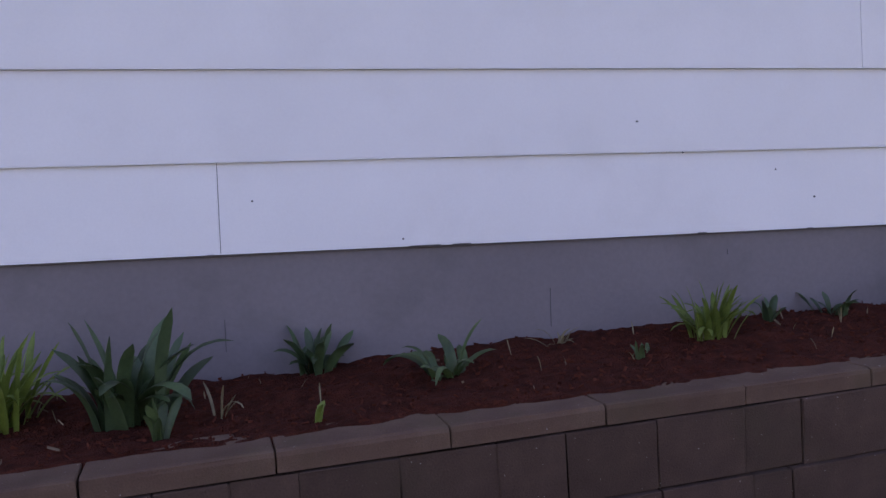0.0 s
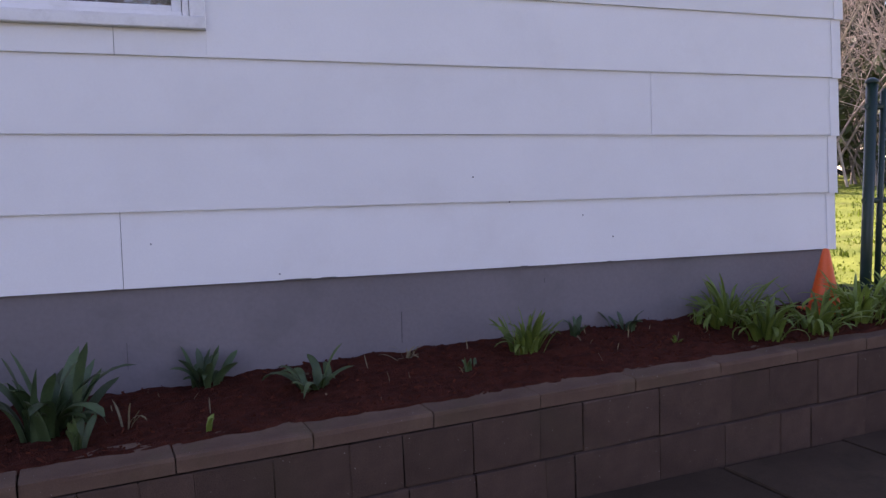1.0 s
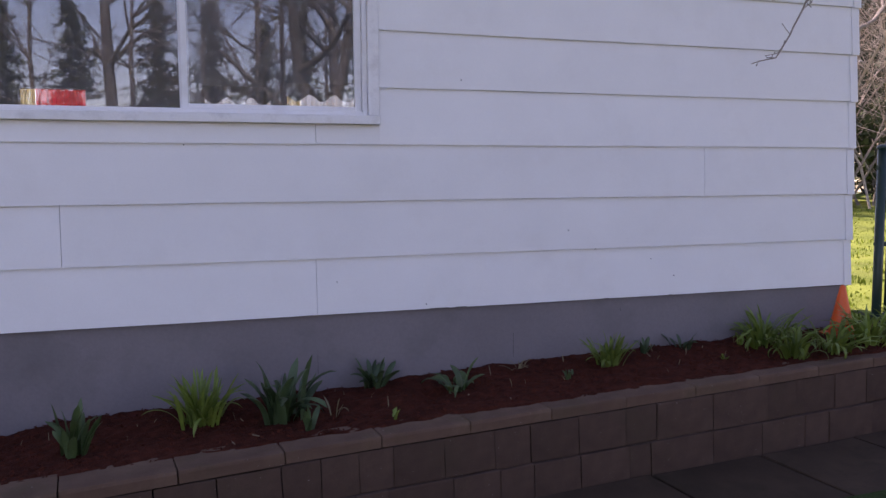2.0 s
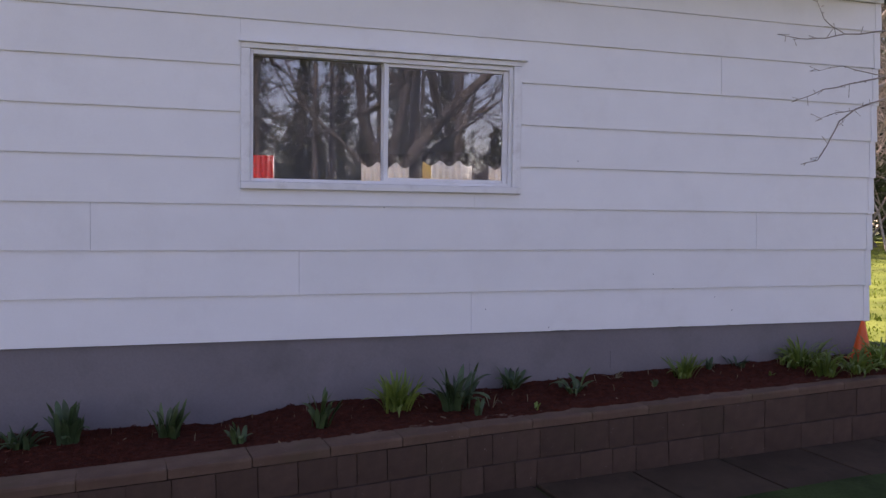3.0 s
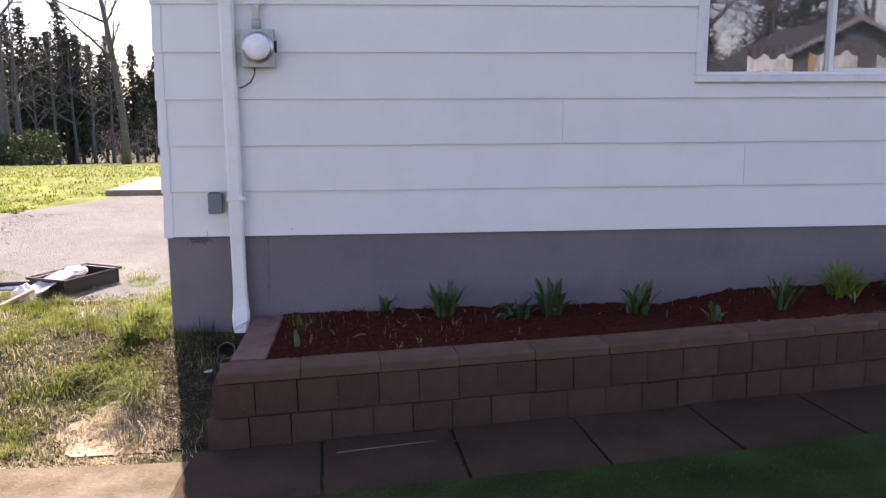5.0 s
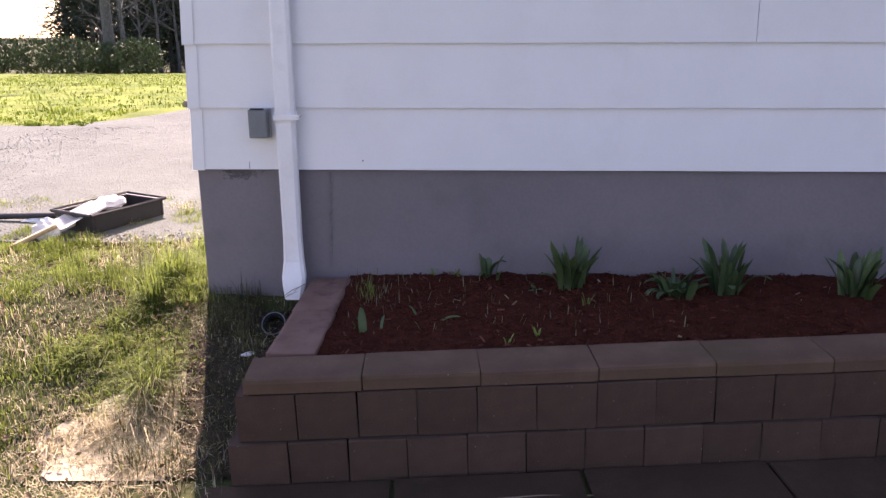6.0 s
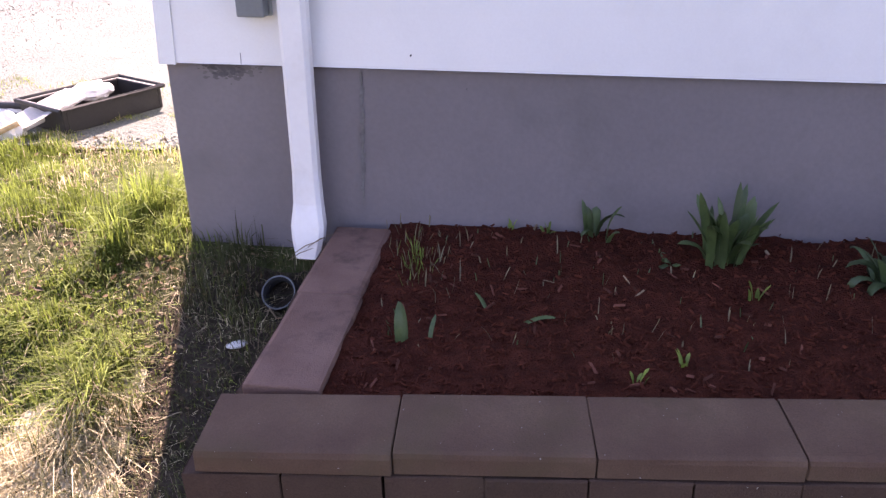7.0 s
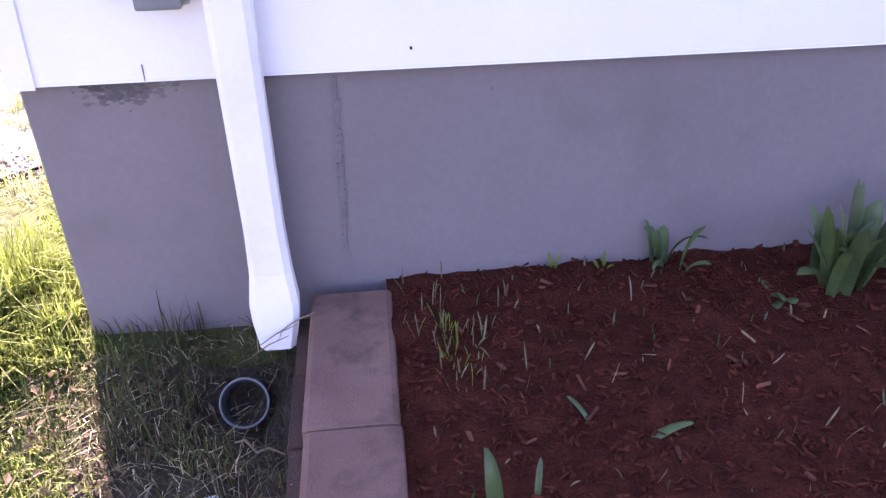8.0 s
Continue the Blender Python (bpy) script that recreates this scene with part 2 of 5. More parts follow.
def glass_mat():
    m, t, b = tree_of("window_glass")
    b.inputs["Base Color"].default_value = (1, 1, 1, 1)
    b.inputs["Roughness"].default_value = 0.0
    b.inputs["Transmission Weight"].default_value = 1.0
    b.inputs["IOR"].default_value = 1.95
    wob = t.nodes.new("ShaderNodeTexNoise")
    wob.inputs["Scale"].default_value = 2.2
    bp = t.nodes.new("ShaderNodeBump")
    bp.inputs["Strength"].default_value, bp.inputs["Distance"].default_value = 0.05, 0.004
    tc = t.nodes.new("ShaderNodeTexCoord")
    t.links.new(tc.outputs["Object"], wob.inputs["Vector"])
    t.links.new(wob.outputs["Fac"], bp.inputs["Height"])
    t.links.new(bp.outputs["Normal"], b.inputs["Normal"])
    # pale diffuse haze mixed into the panes to lift the reflection's blacks
    haze = t.nodes.new("ShaderNodeBsdfDiffuse")
    haze.inputs["Color"].default_value = (0.45, 0.45, 0.46, 1)
    haze_noise = t.nodes.new("ShaderNodeTexNoise")
    haze_noise.inputs["Scale"].default_value, haze_noise.inputs["Detail"].default_value = 5.0, 6
    amount = t.nodes.new("ShaderNodeMapRange")
    amount.inputs["To Min"].default_value, amount.inputs["To Max"].default_value = 0.06, 0.16
    t.links.new(tc.outputs["Object"], haze_noise.inputs["Vector"])
    t.links.new(haze_noise.outputs["Fac"], amount.inputs["Value"])
    both = t.nodes.new("ShaderNodeMixShader")
    t.links.new(amount.outputs["Result"], both.inputs["Fac"])
    t.links.new(b.outputs["BSDF"], both.inputs[1])
    t.links.new(haze.outputs["BSDF"], both.inputs[2])
    t.links.new(both.outputs["Shader"], t.nodes["Material Output"].inputs["Surface"])
    return m


M["glass"] = glass_mat()


# ---- building helpers ----
def part(name, bm, material, parent=None, label=""):
    me = bpy.data.meshes.new(name)
    bm.to_mesh(me)
    bm.free()
    me.materials.append(material)
    ob = new(name, me)
    if parent is not None:
        ob.parent = parent
    if label:
        ob["label"] = label
    return ob


def smooth(ob):
    for p in ob.data.polygons:
        p.use_smooth = True
    return ob


def raw(name, verts, faces, material, parent=None, label=""):
    me = bpy.data.meshes.new(name)
    me.from_pydata(verts, [], faces)
    me.materials.append(material)
    ob = new(name, me)
    if parent is not None:
        ob.parent = parent
    if label:
        ob["label"] = label
    return ob


def box(bm, x0, y0, z0, x1, y1, z1, bevel=0.0, seg=1):
    r = bmesh.ops.create_cube(bm, size=1.0)
    for v in r["verts"]:
        v.co = Vector(((x0 + x1) / 2 + v.co.x * (x1 - x0), (y0 + y1) / 2 + v.co.y * (y1 - y0), (z0 + z1) / 2 + v.co.z * (z1 - z0)))
    if bevel:
        es = list({e for v in r["verts"] for e in v.link_edges})
        bmesh.ops.bevel(bm, geom=es, offset=bevel, segments=seg, affect="EDGES", profile=0.6)
    return bm


def boxed(*a, **k):
    return box(bmesh.new(), *a, **k)


def tube(bm, pts, radii, sides=10, cap=True):
    """A round bar along points."""
    rings = []
    for i, p in enumerate(pts):
        p = Vector(p)
        d = (Vector(pts[min(i + 1, len(pts) - 1)]) - Vector(pts[max(i - 1, 0)])).normalized()
        a = d.cross(Vector((0.13, 0.31, 0.94)))
        if a.length < 0.05:
            a = d.cross(Vector((1, 0, 0)))
        a.normalize()
        b = d.cross(a)
        r = radii[i] if isinstance(radii, (list, tuple)) else radii
        rings.append([bm.verts.new(p + r * (math.cos(2 * math.pi * k / sides) * a + math.sin(2 * math.pi * k / sides) * b)) for k in range(sides)])
    for r0, r1 in zip(rings, rings[1:]):
        for k in range(sides):
            bm.faces.new((r0[k], r0[(k + 1) % sides], r1[(k + 1) % sides], r1[k]))
    if cap:
        bm.faces.new(rings[0][::-1])
        bm.faces.new(rings[-1])
    return bm


def thing(name, label, category, group="", kind="", at=(0, 0, 0)):
    ob = new(name)
    ob.location = at
    return tagged(ob, label, category, group, kind)


def sstep(u):
    u = min(max(u, 0.0), 1.0)
    return u * u * (3 - 2 * u)


# ---- plan ----
LEFT, RIGHT, SILL, LAP = 0.205, 8.315, 0.92, 0.279
EAVE = 3.50


def back_y(x):
    """Where the mulch begins on the caps."""
    return -0.913 + 0.0705 * (x - 0.9)


def wall_y(x):
    """The upper face of the block wall; along the bed the mulch creeps over more and more of the caps."""
    return back_y(x) - float(np.interp(x, (0.9, 3.0, 4.0, 5.0, 8.8), (0.205, 0.20, 0.15, 0.10, 0.075)))


def cap_z(x):
    return 0.410 + 0.0248 * (x - 0.9)


def base_y(x):
    return wall_y(x) - 0.025


def base_z(x):
    return float(np.interp(x, (-0.2, 0.9, 3.5, 5.0, 6.5, 8.8), (-0.02, 0.012, 0.088, 0.115, 0.14, 0.17)))


def lean_of(f, x):
    """How far a run that follows f turns or tilts at x, in degrees."""
    return math.degrees(math.atan((f(x + 0.15) - f(x - 0.15)) / 0.3))


def ground_z(x, y):
    """The ground: it climbs towards the house and along it."""
    front = base_y(min(max(x, 0.0), 9.0))
    rise = 0.33 if x < 4 else 0.36
    z = base_z(x) + (0.07 * sstep((x - 8.3) / 0.8)) + rise * sstep((y - front) / (0.25 - front))
    if -0.5 < y < 0.1 and 0.2 < x < 0.9:
        z -= 0.10 * math.exp(-(((x - 0.575) / 0.10) ** 2) - ((y + 0.19) / 0.11) ** 2)
    if x > 8.6:
        z += 0.034 * min(max(math.hypot(x - 8.6, max(y, 0)) - 1.0, 0), 20) * sstep((y + 1.5) / 2.0)
    if y > 12:
        z -= 0.06 * (min(y, 150) - 12)
    if y < -3:
        z -= 0.012 * min(-3 - y, 25)
    return z


def mulch_z(x, y):
    w = np.interp(x, (0.9, 2.4, 3.4, 3.9, 5, 5.8, 6.6, 8.3), (0.41, 0.43, 0.42, 0.51, 0.535, 0.59, 0.62, 0.66))
    c = cap_z(x) + 0.003 - 0.03 * (1 - min(max((x - 2.6) / 1.5, 0), 1))
    u = min(max((y - back_y(x)) / (0.03 - back_y(x)), 0), 1)
    return c + (w - c) * u


# ---- ground ----
def build_ground():
    xs = sorted(set([-400, -150, -70, -40, -25, -15] + [-10 + 0.5 * i for i in range(19)] + [-0.5 + 0.05 * i for i in range(30)] + [1 + 0.35 * i for i in range(26)] + [10.5, 12, 15, 20, 30, 60, 150, 400]))
    ys = sorted(set([-400, -150, -60, -30, -18, -12, -9, -7] + [-6 + 0.5 * i for i in range(9)] + [-1.9 + 0.05 * i for i in range(52)] + [1 + 0.5 * i for i in range(20)] + [12, 16, 24, 40, 70, 150, 400]))
    verts = [(x, y, ground_z(x, y) + (0.012 * noise.noise((x * 2.5, y * 2.5, 0)) + 0.02 * noise.noise((x * 0.7, y * 0.7, 3)) if abs(x) < 40 and (x < 0.4 or y < -1.9) else 0) - 0.004) for y in ys for x in xs]
    n = len(xs)
    faces = [(j * n + i, j * n + i + 1, (j + 1) * n + i + 1, (j + 1) * n + i) for j in range(len(ys) - 1) for i in range(n - 1)]
    ob = smooth(raw("ground", verts, faces, M["soil_lawn"]))
    tagged(ob, "patchy spring lawn over bare soil around the house", "ground", kind="structure")


build_ground()


def strip(name, outline, lift, material, label, category, step=0.5):
    """A thin sheet laid on the ground inside an outline given as rows of (y, x0, x1)."""
    verts, faces = [], []
    m = 9
    for y, x0, x1 in outline:
        for i in range(m):
            x = x0 + (x1 - x0) * i / (m - 1)
            verts.append((x, y, ground_z(x, y) + lift))
    for j in range(len(outline) - 1):
        for i in range(m - 1):
            faces.append((j * m + i, j * m + i + 1, (j + 1) * m + i + 1, (j + 1) * m + i))
    ob = smooth(raw(name, verts, faces, material))
    return tagged(ob, label, category, kind="structure")


rows = [(0.86 + 0.1 * i, -30, -0.35 + 0.13 * i) for i in range(5)] + [(1.6 + 0.5 * i, -30, 0.2) for i in range(9)] + [(6.1, -3.5, 0.2), (6.6, -3.2, 0.2), (7.1, -2.9, 0.2), (7.6, -2.75, 0.0), (8.3, -2.6, 0.0)]
strip("gravel_driveway", rows, 0.012, M["gravel"], "sunlit grey gravel driveway beside the lawn", "driveway")
rows = [(47.0, -17.0, 60), (49.0, -17.6, 60), (51.0, -18.2, 60)]
strip("road", rows, 0.03, M["asphalt"], "pale sunlit road far behind the lawn", "road")

rows = [(-1.10 + 0.06 * i, 0.24 + 0.10 * noise.noise((i * 0.5, 4, 0)), 0.72) for i in range(18)]
strip("bare_soil", rows, 0.004, M["soil"], "dark bare soil along the side of the raised bed", "soil")

rows = [(-1.12 + 0.04 * i, -0.20 + 0.035 * abs(i - 5) + 0.12 * noise.noise((i * 0.6, 9, 0)), 0.40 + 0.06 * noise.noise((i * 0.6, 14, 0)) - 0.008 * i) for i in range(16)]
strip("dry_thatch", rows, 0.007, M["thatch"], "flattened pale dead thatch at the lawn's corner", "thatch")

# sheets of brightened green that add to the sun on the far lawns
rows = [(-0.3 + 0.8 * i, 8.8, 24.0) for i in range(19)]
strip("lawn", rows, 0.006, M["turf"], "bright sunlit turf behind the chain-link fence", "lawn")
rows = [(5.75, -40.0, -3.6), (6.1, -40.0, -3.45), (6.6, -40.0, -3.15), (7.1, -40.0, -2.85), (7.6, -40.0, -2.7)] + [(8.3 + 1.2 * i, -40.0, 0.0) for i in range(4)] + [(14 + 4 * i, -60.0, 0.0) for i in range(9)]
strip("lawn", rows, 0.006, M["turf"], "bright sunlit turf beyond the driveway", "lawn")

# front lawn sheet, its shade put into the dark green
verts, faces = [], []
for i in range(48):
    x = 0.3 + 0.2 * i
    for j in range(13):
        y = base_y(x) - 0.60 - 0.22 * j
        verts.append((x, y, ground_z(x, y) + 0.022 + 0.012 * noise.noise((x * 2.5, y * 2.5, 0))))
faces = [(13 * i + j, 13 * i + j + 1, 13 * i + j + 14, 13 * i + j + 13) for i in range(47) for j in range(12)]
tagged(smooth(raw("lawn", verts, faces, M["shaded_turf"])), "green lawn along the paving slabs with its shade put into the colour", "lawn", kind="structure")

# ---- house shell ----
H1 = 3.3


def wall_with_hole(name, x0, x1, z0, z1, y0, y1, holes, material, label):
    """A wall along x between y0 and y1 with rectangular openings."""
    xs = sorted({x0, x1, *[h[0] for h in holes], *[h[1] for h in holes]})
    zs = sorted({z0, z1, *[h[2] for h in holes], *[h[3] for h in holes]})
    bm = bmesh.new()
    for a, b in zip(xs, xs[1:]):
        for c, d in zip(zs, zs[1:]):
            if not any(h[0] <= a and b <= h[1] and h[2] <= c and d <= h[3] for h in holes):
                box(bm, a, y0, c, b, y1, d)
    bmesh.ops.remove_doubles(bm, verts=bm.verts, dist=1e-5)
    return tagged(part(name, bm, material), label, "wall", kind="structure")


WX0, WX1, WZ0, WZ1 = 3.58, 5.30, 1.90, 2.69
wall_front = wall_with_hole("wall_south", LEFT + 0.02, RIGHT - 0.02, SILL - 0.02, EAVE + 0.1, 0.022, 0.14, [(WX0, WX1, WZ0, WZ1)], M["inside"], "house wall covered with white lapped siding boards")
# added partition: its openings set where bright patches show through the glass
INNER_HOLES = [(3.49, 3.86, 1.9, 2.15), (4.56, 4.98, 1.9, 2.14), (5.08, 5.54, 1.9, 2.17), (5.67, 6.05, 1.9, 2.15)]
wall_with_hole("wall_partition", LEFT + 0.15, RIGHT - 0.15, 1.0, EAVE - 0.06, 1.5, 1.56, INNER_HOLES, M["inside"], "added dim partition whose small high openings shape the bright patches")
# unseen rear opening, made wide to let daylight onto the curtains
wall_with_hole("wall_north", LEFT + 0.02, RIGHT - 0.02, 0.3, EAVE + 0.1, H1, H1 + 0.14, [(1.4, 7.9, 1.4, 3.3)], M["inside"], "rear house wall with a wide opening added to light the curtains")
tagged(part("wall_west", boxed(LEFT + 0.02, 0.141, 0.3, LEFT + 0.14, H1 - 0.001, EAVE + 0.1), M["siding"]), "plain white side wall of the house", "wall", kind="structure")
tagged(part("wall_east", boxed(RIGHT - 0.14, 0.141, 0.3, RIGHT - 0.02, H1 - 0.001, EAVE + 0.1), M["siding"]), "plain white side wall of the house", "wall", kind="structure")
tagged(part("floor", boxed(LEFT + 0.15, 0.15, 0.95, RIGHT - 0.15, H1 - 0.01, 1.0), M["wood"]), "wooden floor inside the house", "floor", kind="structure")
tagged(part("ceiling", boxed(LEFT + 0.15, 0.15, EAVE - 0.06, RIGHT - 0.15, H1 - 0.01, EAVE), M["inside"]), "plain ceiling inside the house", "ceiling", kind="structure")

bm = boxed(LEFT + 0.008, 0.019, -0.3, RIGHT - 0.008, 0.135, SILL - 0.004, bevel=0.004)
bmesh.ops.subdivide_edges(bm, edges=[e for e in bm.edges if e.calc_length() > 2], cuts=30)
foundation = tagged(part("foundation_wall", bm, M["foundation"]), "grey painted concrete foundation below the siding", "foundation", kind="structure")

# mortar repair line and small scars on the foundation
bm = bmesh.new()
rnd = random.Random(4)
for i in range(26):
    z = 0.905 - 0.4 * i / 25
    w = 0.002 + 0.005 * rnd.random()
    x = 0.83 - 0.011 * i / 25 + rnd.uniform(-0.003, 0.003)
    box(bm, x - w, 0.0152, z - 0.017, x + w, 0.02, z)
part("mortar_seam", bm, M["crack"], foundation, "rough vertical mortar seam")
for x, z0, z1 in ((5.02, 0.62, 0.72), (6.07, 0.63, 0.76), (6.72, 0.84, 0.86), (1.15, 0.86, 0.865)):
    part("hairline_crack", boxed(x - 0.0010, 0.0175, z0, x + 0.0010, 0.02, z1), M["scar"], foundation)
bm = bmesh.new()
for i in range(260):
    x, z = 0.415 + rnd.gauss(0, 0.034), 0.914 - abs(rnd.gauss(0, 0.017))
    r = rnd.uniform(0.002, 0.007)
    bmesh.ops.create_icosphere(bm, subdivisions=1, radius=r, matrix=Matrix.Translation((x, 0.019, z)) @ Matrix.Diagonal((1.5, 0.06, 0.8, 1)))
part("worn_patch", bm, M["smear"], foundation, "worn grey patch under the siding")
bm = bmesh.new()
for i in range(60):
    x, z = 0.40 + rnd.gauss(0, 0.032), 0.912 - abs(rnd.gauss(0, 0.013))
    r = rnd.uniform(0.003, 0.010)
    bmesh.ops.create_icosphere(bm, subdivisions=1, radius=r, matrix=Matrix.Translation((x, 0.019, z)) @ Matrix.Diagonal((1.3, 0.12, 0.6, 1)))
part("flaked_patch", bm, M["scar"], foundation, "dark flaked patch under the siding")

# roof, soffit, frieze
roof = thing("roof", "low dark shingled roof with white soffit", "roof", kind="structure")
RIDGE = 4.35
bm = bmesh.new()
for side in (0, 1):
    ya, yb = (-0.42, H1 / 2 + 0.07) if side == 0 else (H1 + 0.55, H1 / 2 + 0.07)
    za, zb = EAVE + 0.06, RIDGE
    v = [bm.verts.new(c) for c in ((LEFT - 0.02, ya, za), (RIGHT + 0.02, ya, za), (RIGHT + 0.02, yb, zb), (LEFT - 0.02, yb, zb), (LEFT - 0.02, ya, za + 0.1), (RIGHT + 0.02, ya, za + 0.1), (RIGHT + 0.02, yb, zb + 0.1), (LEFT - 0.02, yb, zb + 0.1))]
    for f in ((0, 1, 2, 3), (4, 5, 6, 7), (0, 1, 5, 4), (1, 2, 6, 5), (2, 3, 7, 6), (3, 0, 4, 7)):
        bm.faces.new([v[i] for i in f])
bmesh.ops.recalc_face_normals(bm, faces=bm.faces)
part("roof_deck", bm, M["roof"], roof)
part("soffit", boxed(LEFT - 0.02, -0.40, EAVE + 0.005, RIGHT + 0.02, -0.004, EAVE + 0.03), M["trim"], roof)
part("fascia", boxed(LEFT - 0.02, -0.43, EAVE - 0.03, RIGHT + 0.02, -0.405, EAVE + 0.13), M["trim"], roof)
part("frieze_board", boxed(LEFT, -0.022, 3.365, RIGHT, 0.0, EAVE + 0.003, bevel=0.003), M["trim"], roof)
for x in (LEFT + 0.03, RIGHT - 0.12):
    bm = bmesh.new()
    v = [bm.verts.new(c) for c in ((x, 0.1, EAVE + 0.1), (x, H1, EAVE + 0.1), (x, H1 / 2, RIDGE), (x + 0.09, 0.1, EAVE + 0.1), (x + 0.09, H1, EAVE + 0.1), (x + 0.09, H1 / 2, RIDGE))]
    for f in ((0, 1, 2), (3, 5, 4), (0, 3, 4, 1), (1, 4, 5, 2), (2, 5, 3, 0)):
        bm.faces.new([v[i] for i in f])
    part("gable", bm, M["siding"], roof)

# ---- window ----
TX0, TX1, TZ0, TZ1 = 3.53, 5.345, 1.853, 2.735
window = thing("window_1", "white framed sliding window with peeling paint in the siding", "window", kind="structure")


def bar(name, x0, x1, z0, z1, y0, y1, material=None, bevel=0.003):
    return part(name, boxed(x0, y0, z0, x1, y1, z1, bevel=bevel), material or M["trim"], window)


bar("window_trim", TX0, TX0 + 0.055, TZ0 + 0.045, TZ1 - 0.04, -0.012, 0.06)
bar("window_trim", TX1 - 0.055, TX1, TZ0 + 0.045, TZ1 - 0.04, -0.012, 0.06)
bar("window_head", TX0, TX1, TZ1 - 0.038, TZ1 - 0.006, -0.014, 0.06)
bar("drip_cap", TX0 - 0.012, TX1 + 0.035, TZ1 - 0.005, TZ1 + 0.006, -0.034, 0.0, bevel=0.002)
bar("window_sill", TX0, TX1, TZ0, TZ0 + 0.043, -0.03, 0.075)
# inner aluminium frame and the two sashes
FX0, FX1, FZ0, FZ1 = TX0 + 0.057, TX1 - 0.057, TZ0 + 0.045, TZ1 - 0.04
for a, b, c, d in ((FX0, FX0 + 0.018, FZ0, FZ1), (FX1 - 0.022, FX1, FZ0, FZ1), (FX0 + 0.019, FX1 - 0.023, FZ0, FZ0 + 0.02), (FX0 + 0.019, FX1 - 0.023, FZ1 - 0.028, FZ1)):
    bar("window_frame", a, b, c, d, 0.008, 0.095, M["spout"], 0.002)
MID = 4.435
for a, b, c, d in ((MID - 0.018, MID + 0.012, FZ0 + 0.021, FZ1 - 0.029), (FX1 - 0.058, FX1 - 0.024, FZ0 + 0.021, FZ1 - 0.029), (MID + 0.013, FX1 - 0.059, FZ0 + 0.021, FZ0 + 0.043), (MID + 0.013, FX1 - 0.059, FZ1 - 0.05, FZ1 - 0.029)):
    sash_rail = bar("sash_rail", a, b, c, d, 0.028, 0.052, M["spout"], 0.002)


def pane(x0, x1, z0, z1, y, sash):
    ob = part("pane", boxed(x0, y, z0, x1, y + 0.004, z1), M["glass"], sash)
    ob.visible_shadow = False


pane(MID + 0.009, FX1 - 0.055, FZ0 + 0.04, FZ1 - 0.046, 0.040, sash_rail)
stile = part("sash_stile", boxed(MID - 0.025, 0.062, FZ0 + 0.021, MID + 0.02, 0.084, FZ1 - 0.029), M["spout"], window)
pane(FX0 + 0.016, MID + 0.0, FZ0 + 0.017, FZ1 - 0.026, 0.072, stile)

# curtains and scalloped valances in the openings of the partition
def cloth(name, x0, x1, low, high, y, material, label, category, n=48):
    verts, faces = [], []
    for i in range(n + 1):
        u = i / n
        x, yy = x0 + (x1 - x0) * u, y + 0.012 * math.sin(i * 0.9)
        verts += [(x, yy, low(u)), (x, yy, high(u)), (x, yy + 0.004, low(u)), (x, yy + 0.004, high(u))]
    for i in range(n):
        a = 4 * i
        faces += [(a, a + 4, a + 5, a + 1), (a + 2, a + 3, a + 7, a + 6), (a + 1, a + 5, a + 7, a + 3), (a, a + 2, a + 6, a + 4)]
    tagged(smooth(raw(name, verts, faces, material)), label, category)


for x0, x1, z0, z1 in INNER_HOLES[1:]:
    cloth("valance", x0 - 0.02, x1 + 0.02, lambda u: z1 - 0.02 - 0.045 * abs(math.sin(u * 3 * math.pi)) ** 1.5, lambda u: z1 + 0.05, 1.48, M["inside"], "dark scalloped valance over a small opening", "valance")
cloth("curtain", 3.57, 3.86, lambda u: 1.88, lambda u: 2.19, 1.59, M["curtain_red"], "thin red curtain in a small opening", "curtain")
cloth("curtain", 3.47, 3.568, lambda u: 1.88, lambda u: 2.19, 1.59, M["curtain_yellow"], "thin cream curtain in a small opening", "curtain")
cloth("curtain", 5.06, 5.18, lambda u: 1.88, lambda u: 2.22, 1.59, M["curtain_yellow"], "thin cream curtain in a small opening", "curtain")
for x0, x1 in ((4.54, 5.0), (5.185, 5.56), (5.65, 6.07)):
    cloth("curtain", x0, x1, lambda u: 1.88, lambda u: 2.22, 1.59, M["curtain"], "thin white curtain in a small opening", "curtain")

# ---- downspout ----
spout = thing("downspout", "white metal downspout strapped to the siding", "downspout")


def profile(name, rings, material, parent, label=""):
    """A folded metal pipe through rectangular rings (x0, x1, y0, y1, z) with softened corners."""
    bm = bmesh.new()
    loops = []
    for x0, x1, y0, y1, z in rings:
        c = 0.012
        pts = [(x0 + c, y0), (x1 - c, y0), (x1, y0 + c), (x1, y1 - c), (x1 - c, y1), (x0 + c, y1), (x0, y1 - c), (x0, y0 + c)]
        loops.append([bm.verts.new((px, py, z)) for px, py in pts])
    for a, b in zip(loops, loops[1:]):
        for k in range(8):
            bm.faces.new((a[k], a[(k + 1) % 8], b[(k + 1) % 8], b[k]))
    ob = part(name, bm, material, parent, label)
    mod = ob.modifiers.new("wall", "SOLIDIFY")
    mod.thickness = 0.0015
    return ob


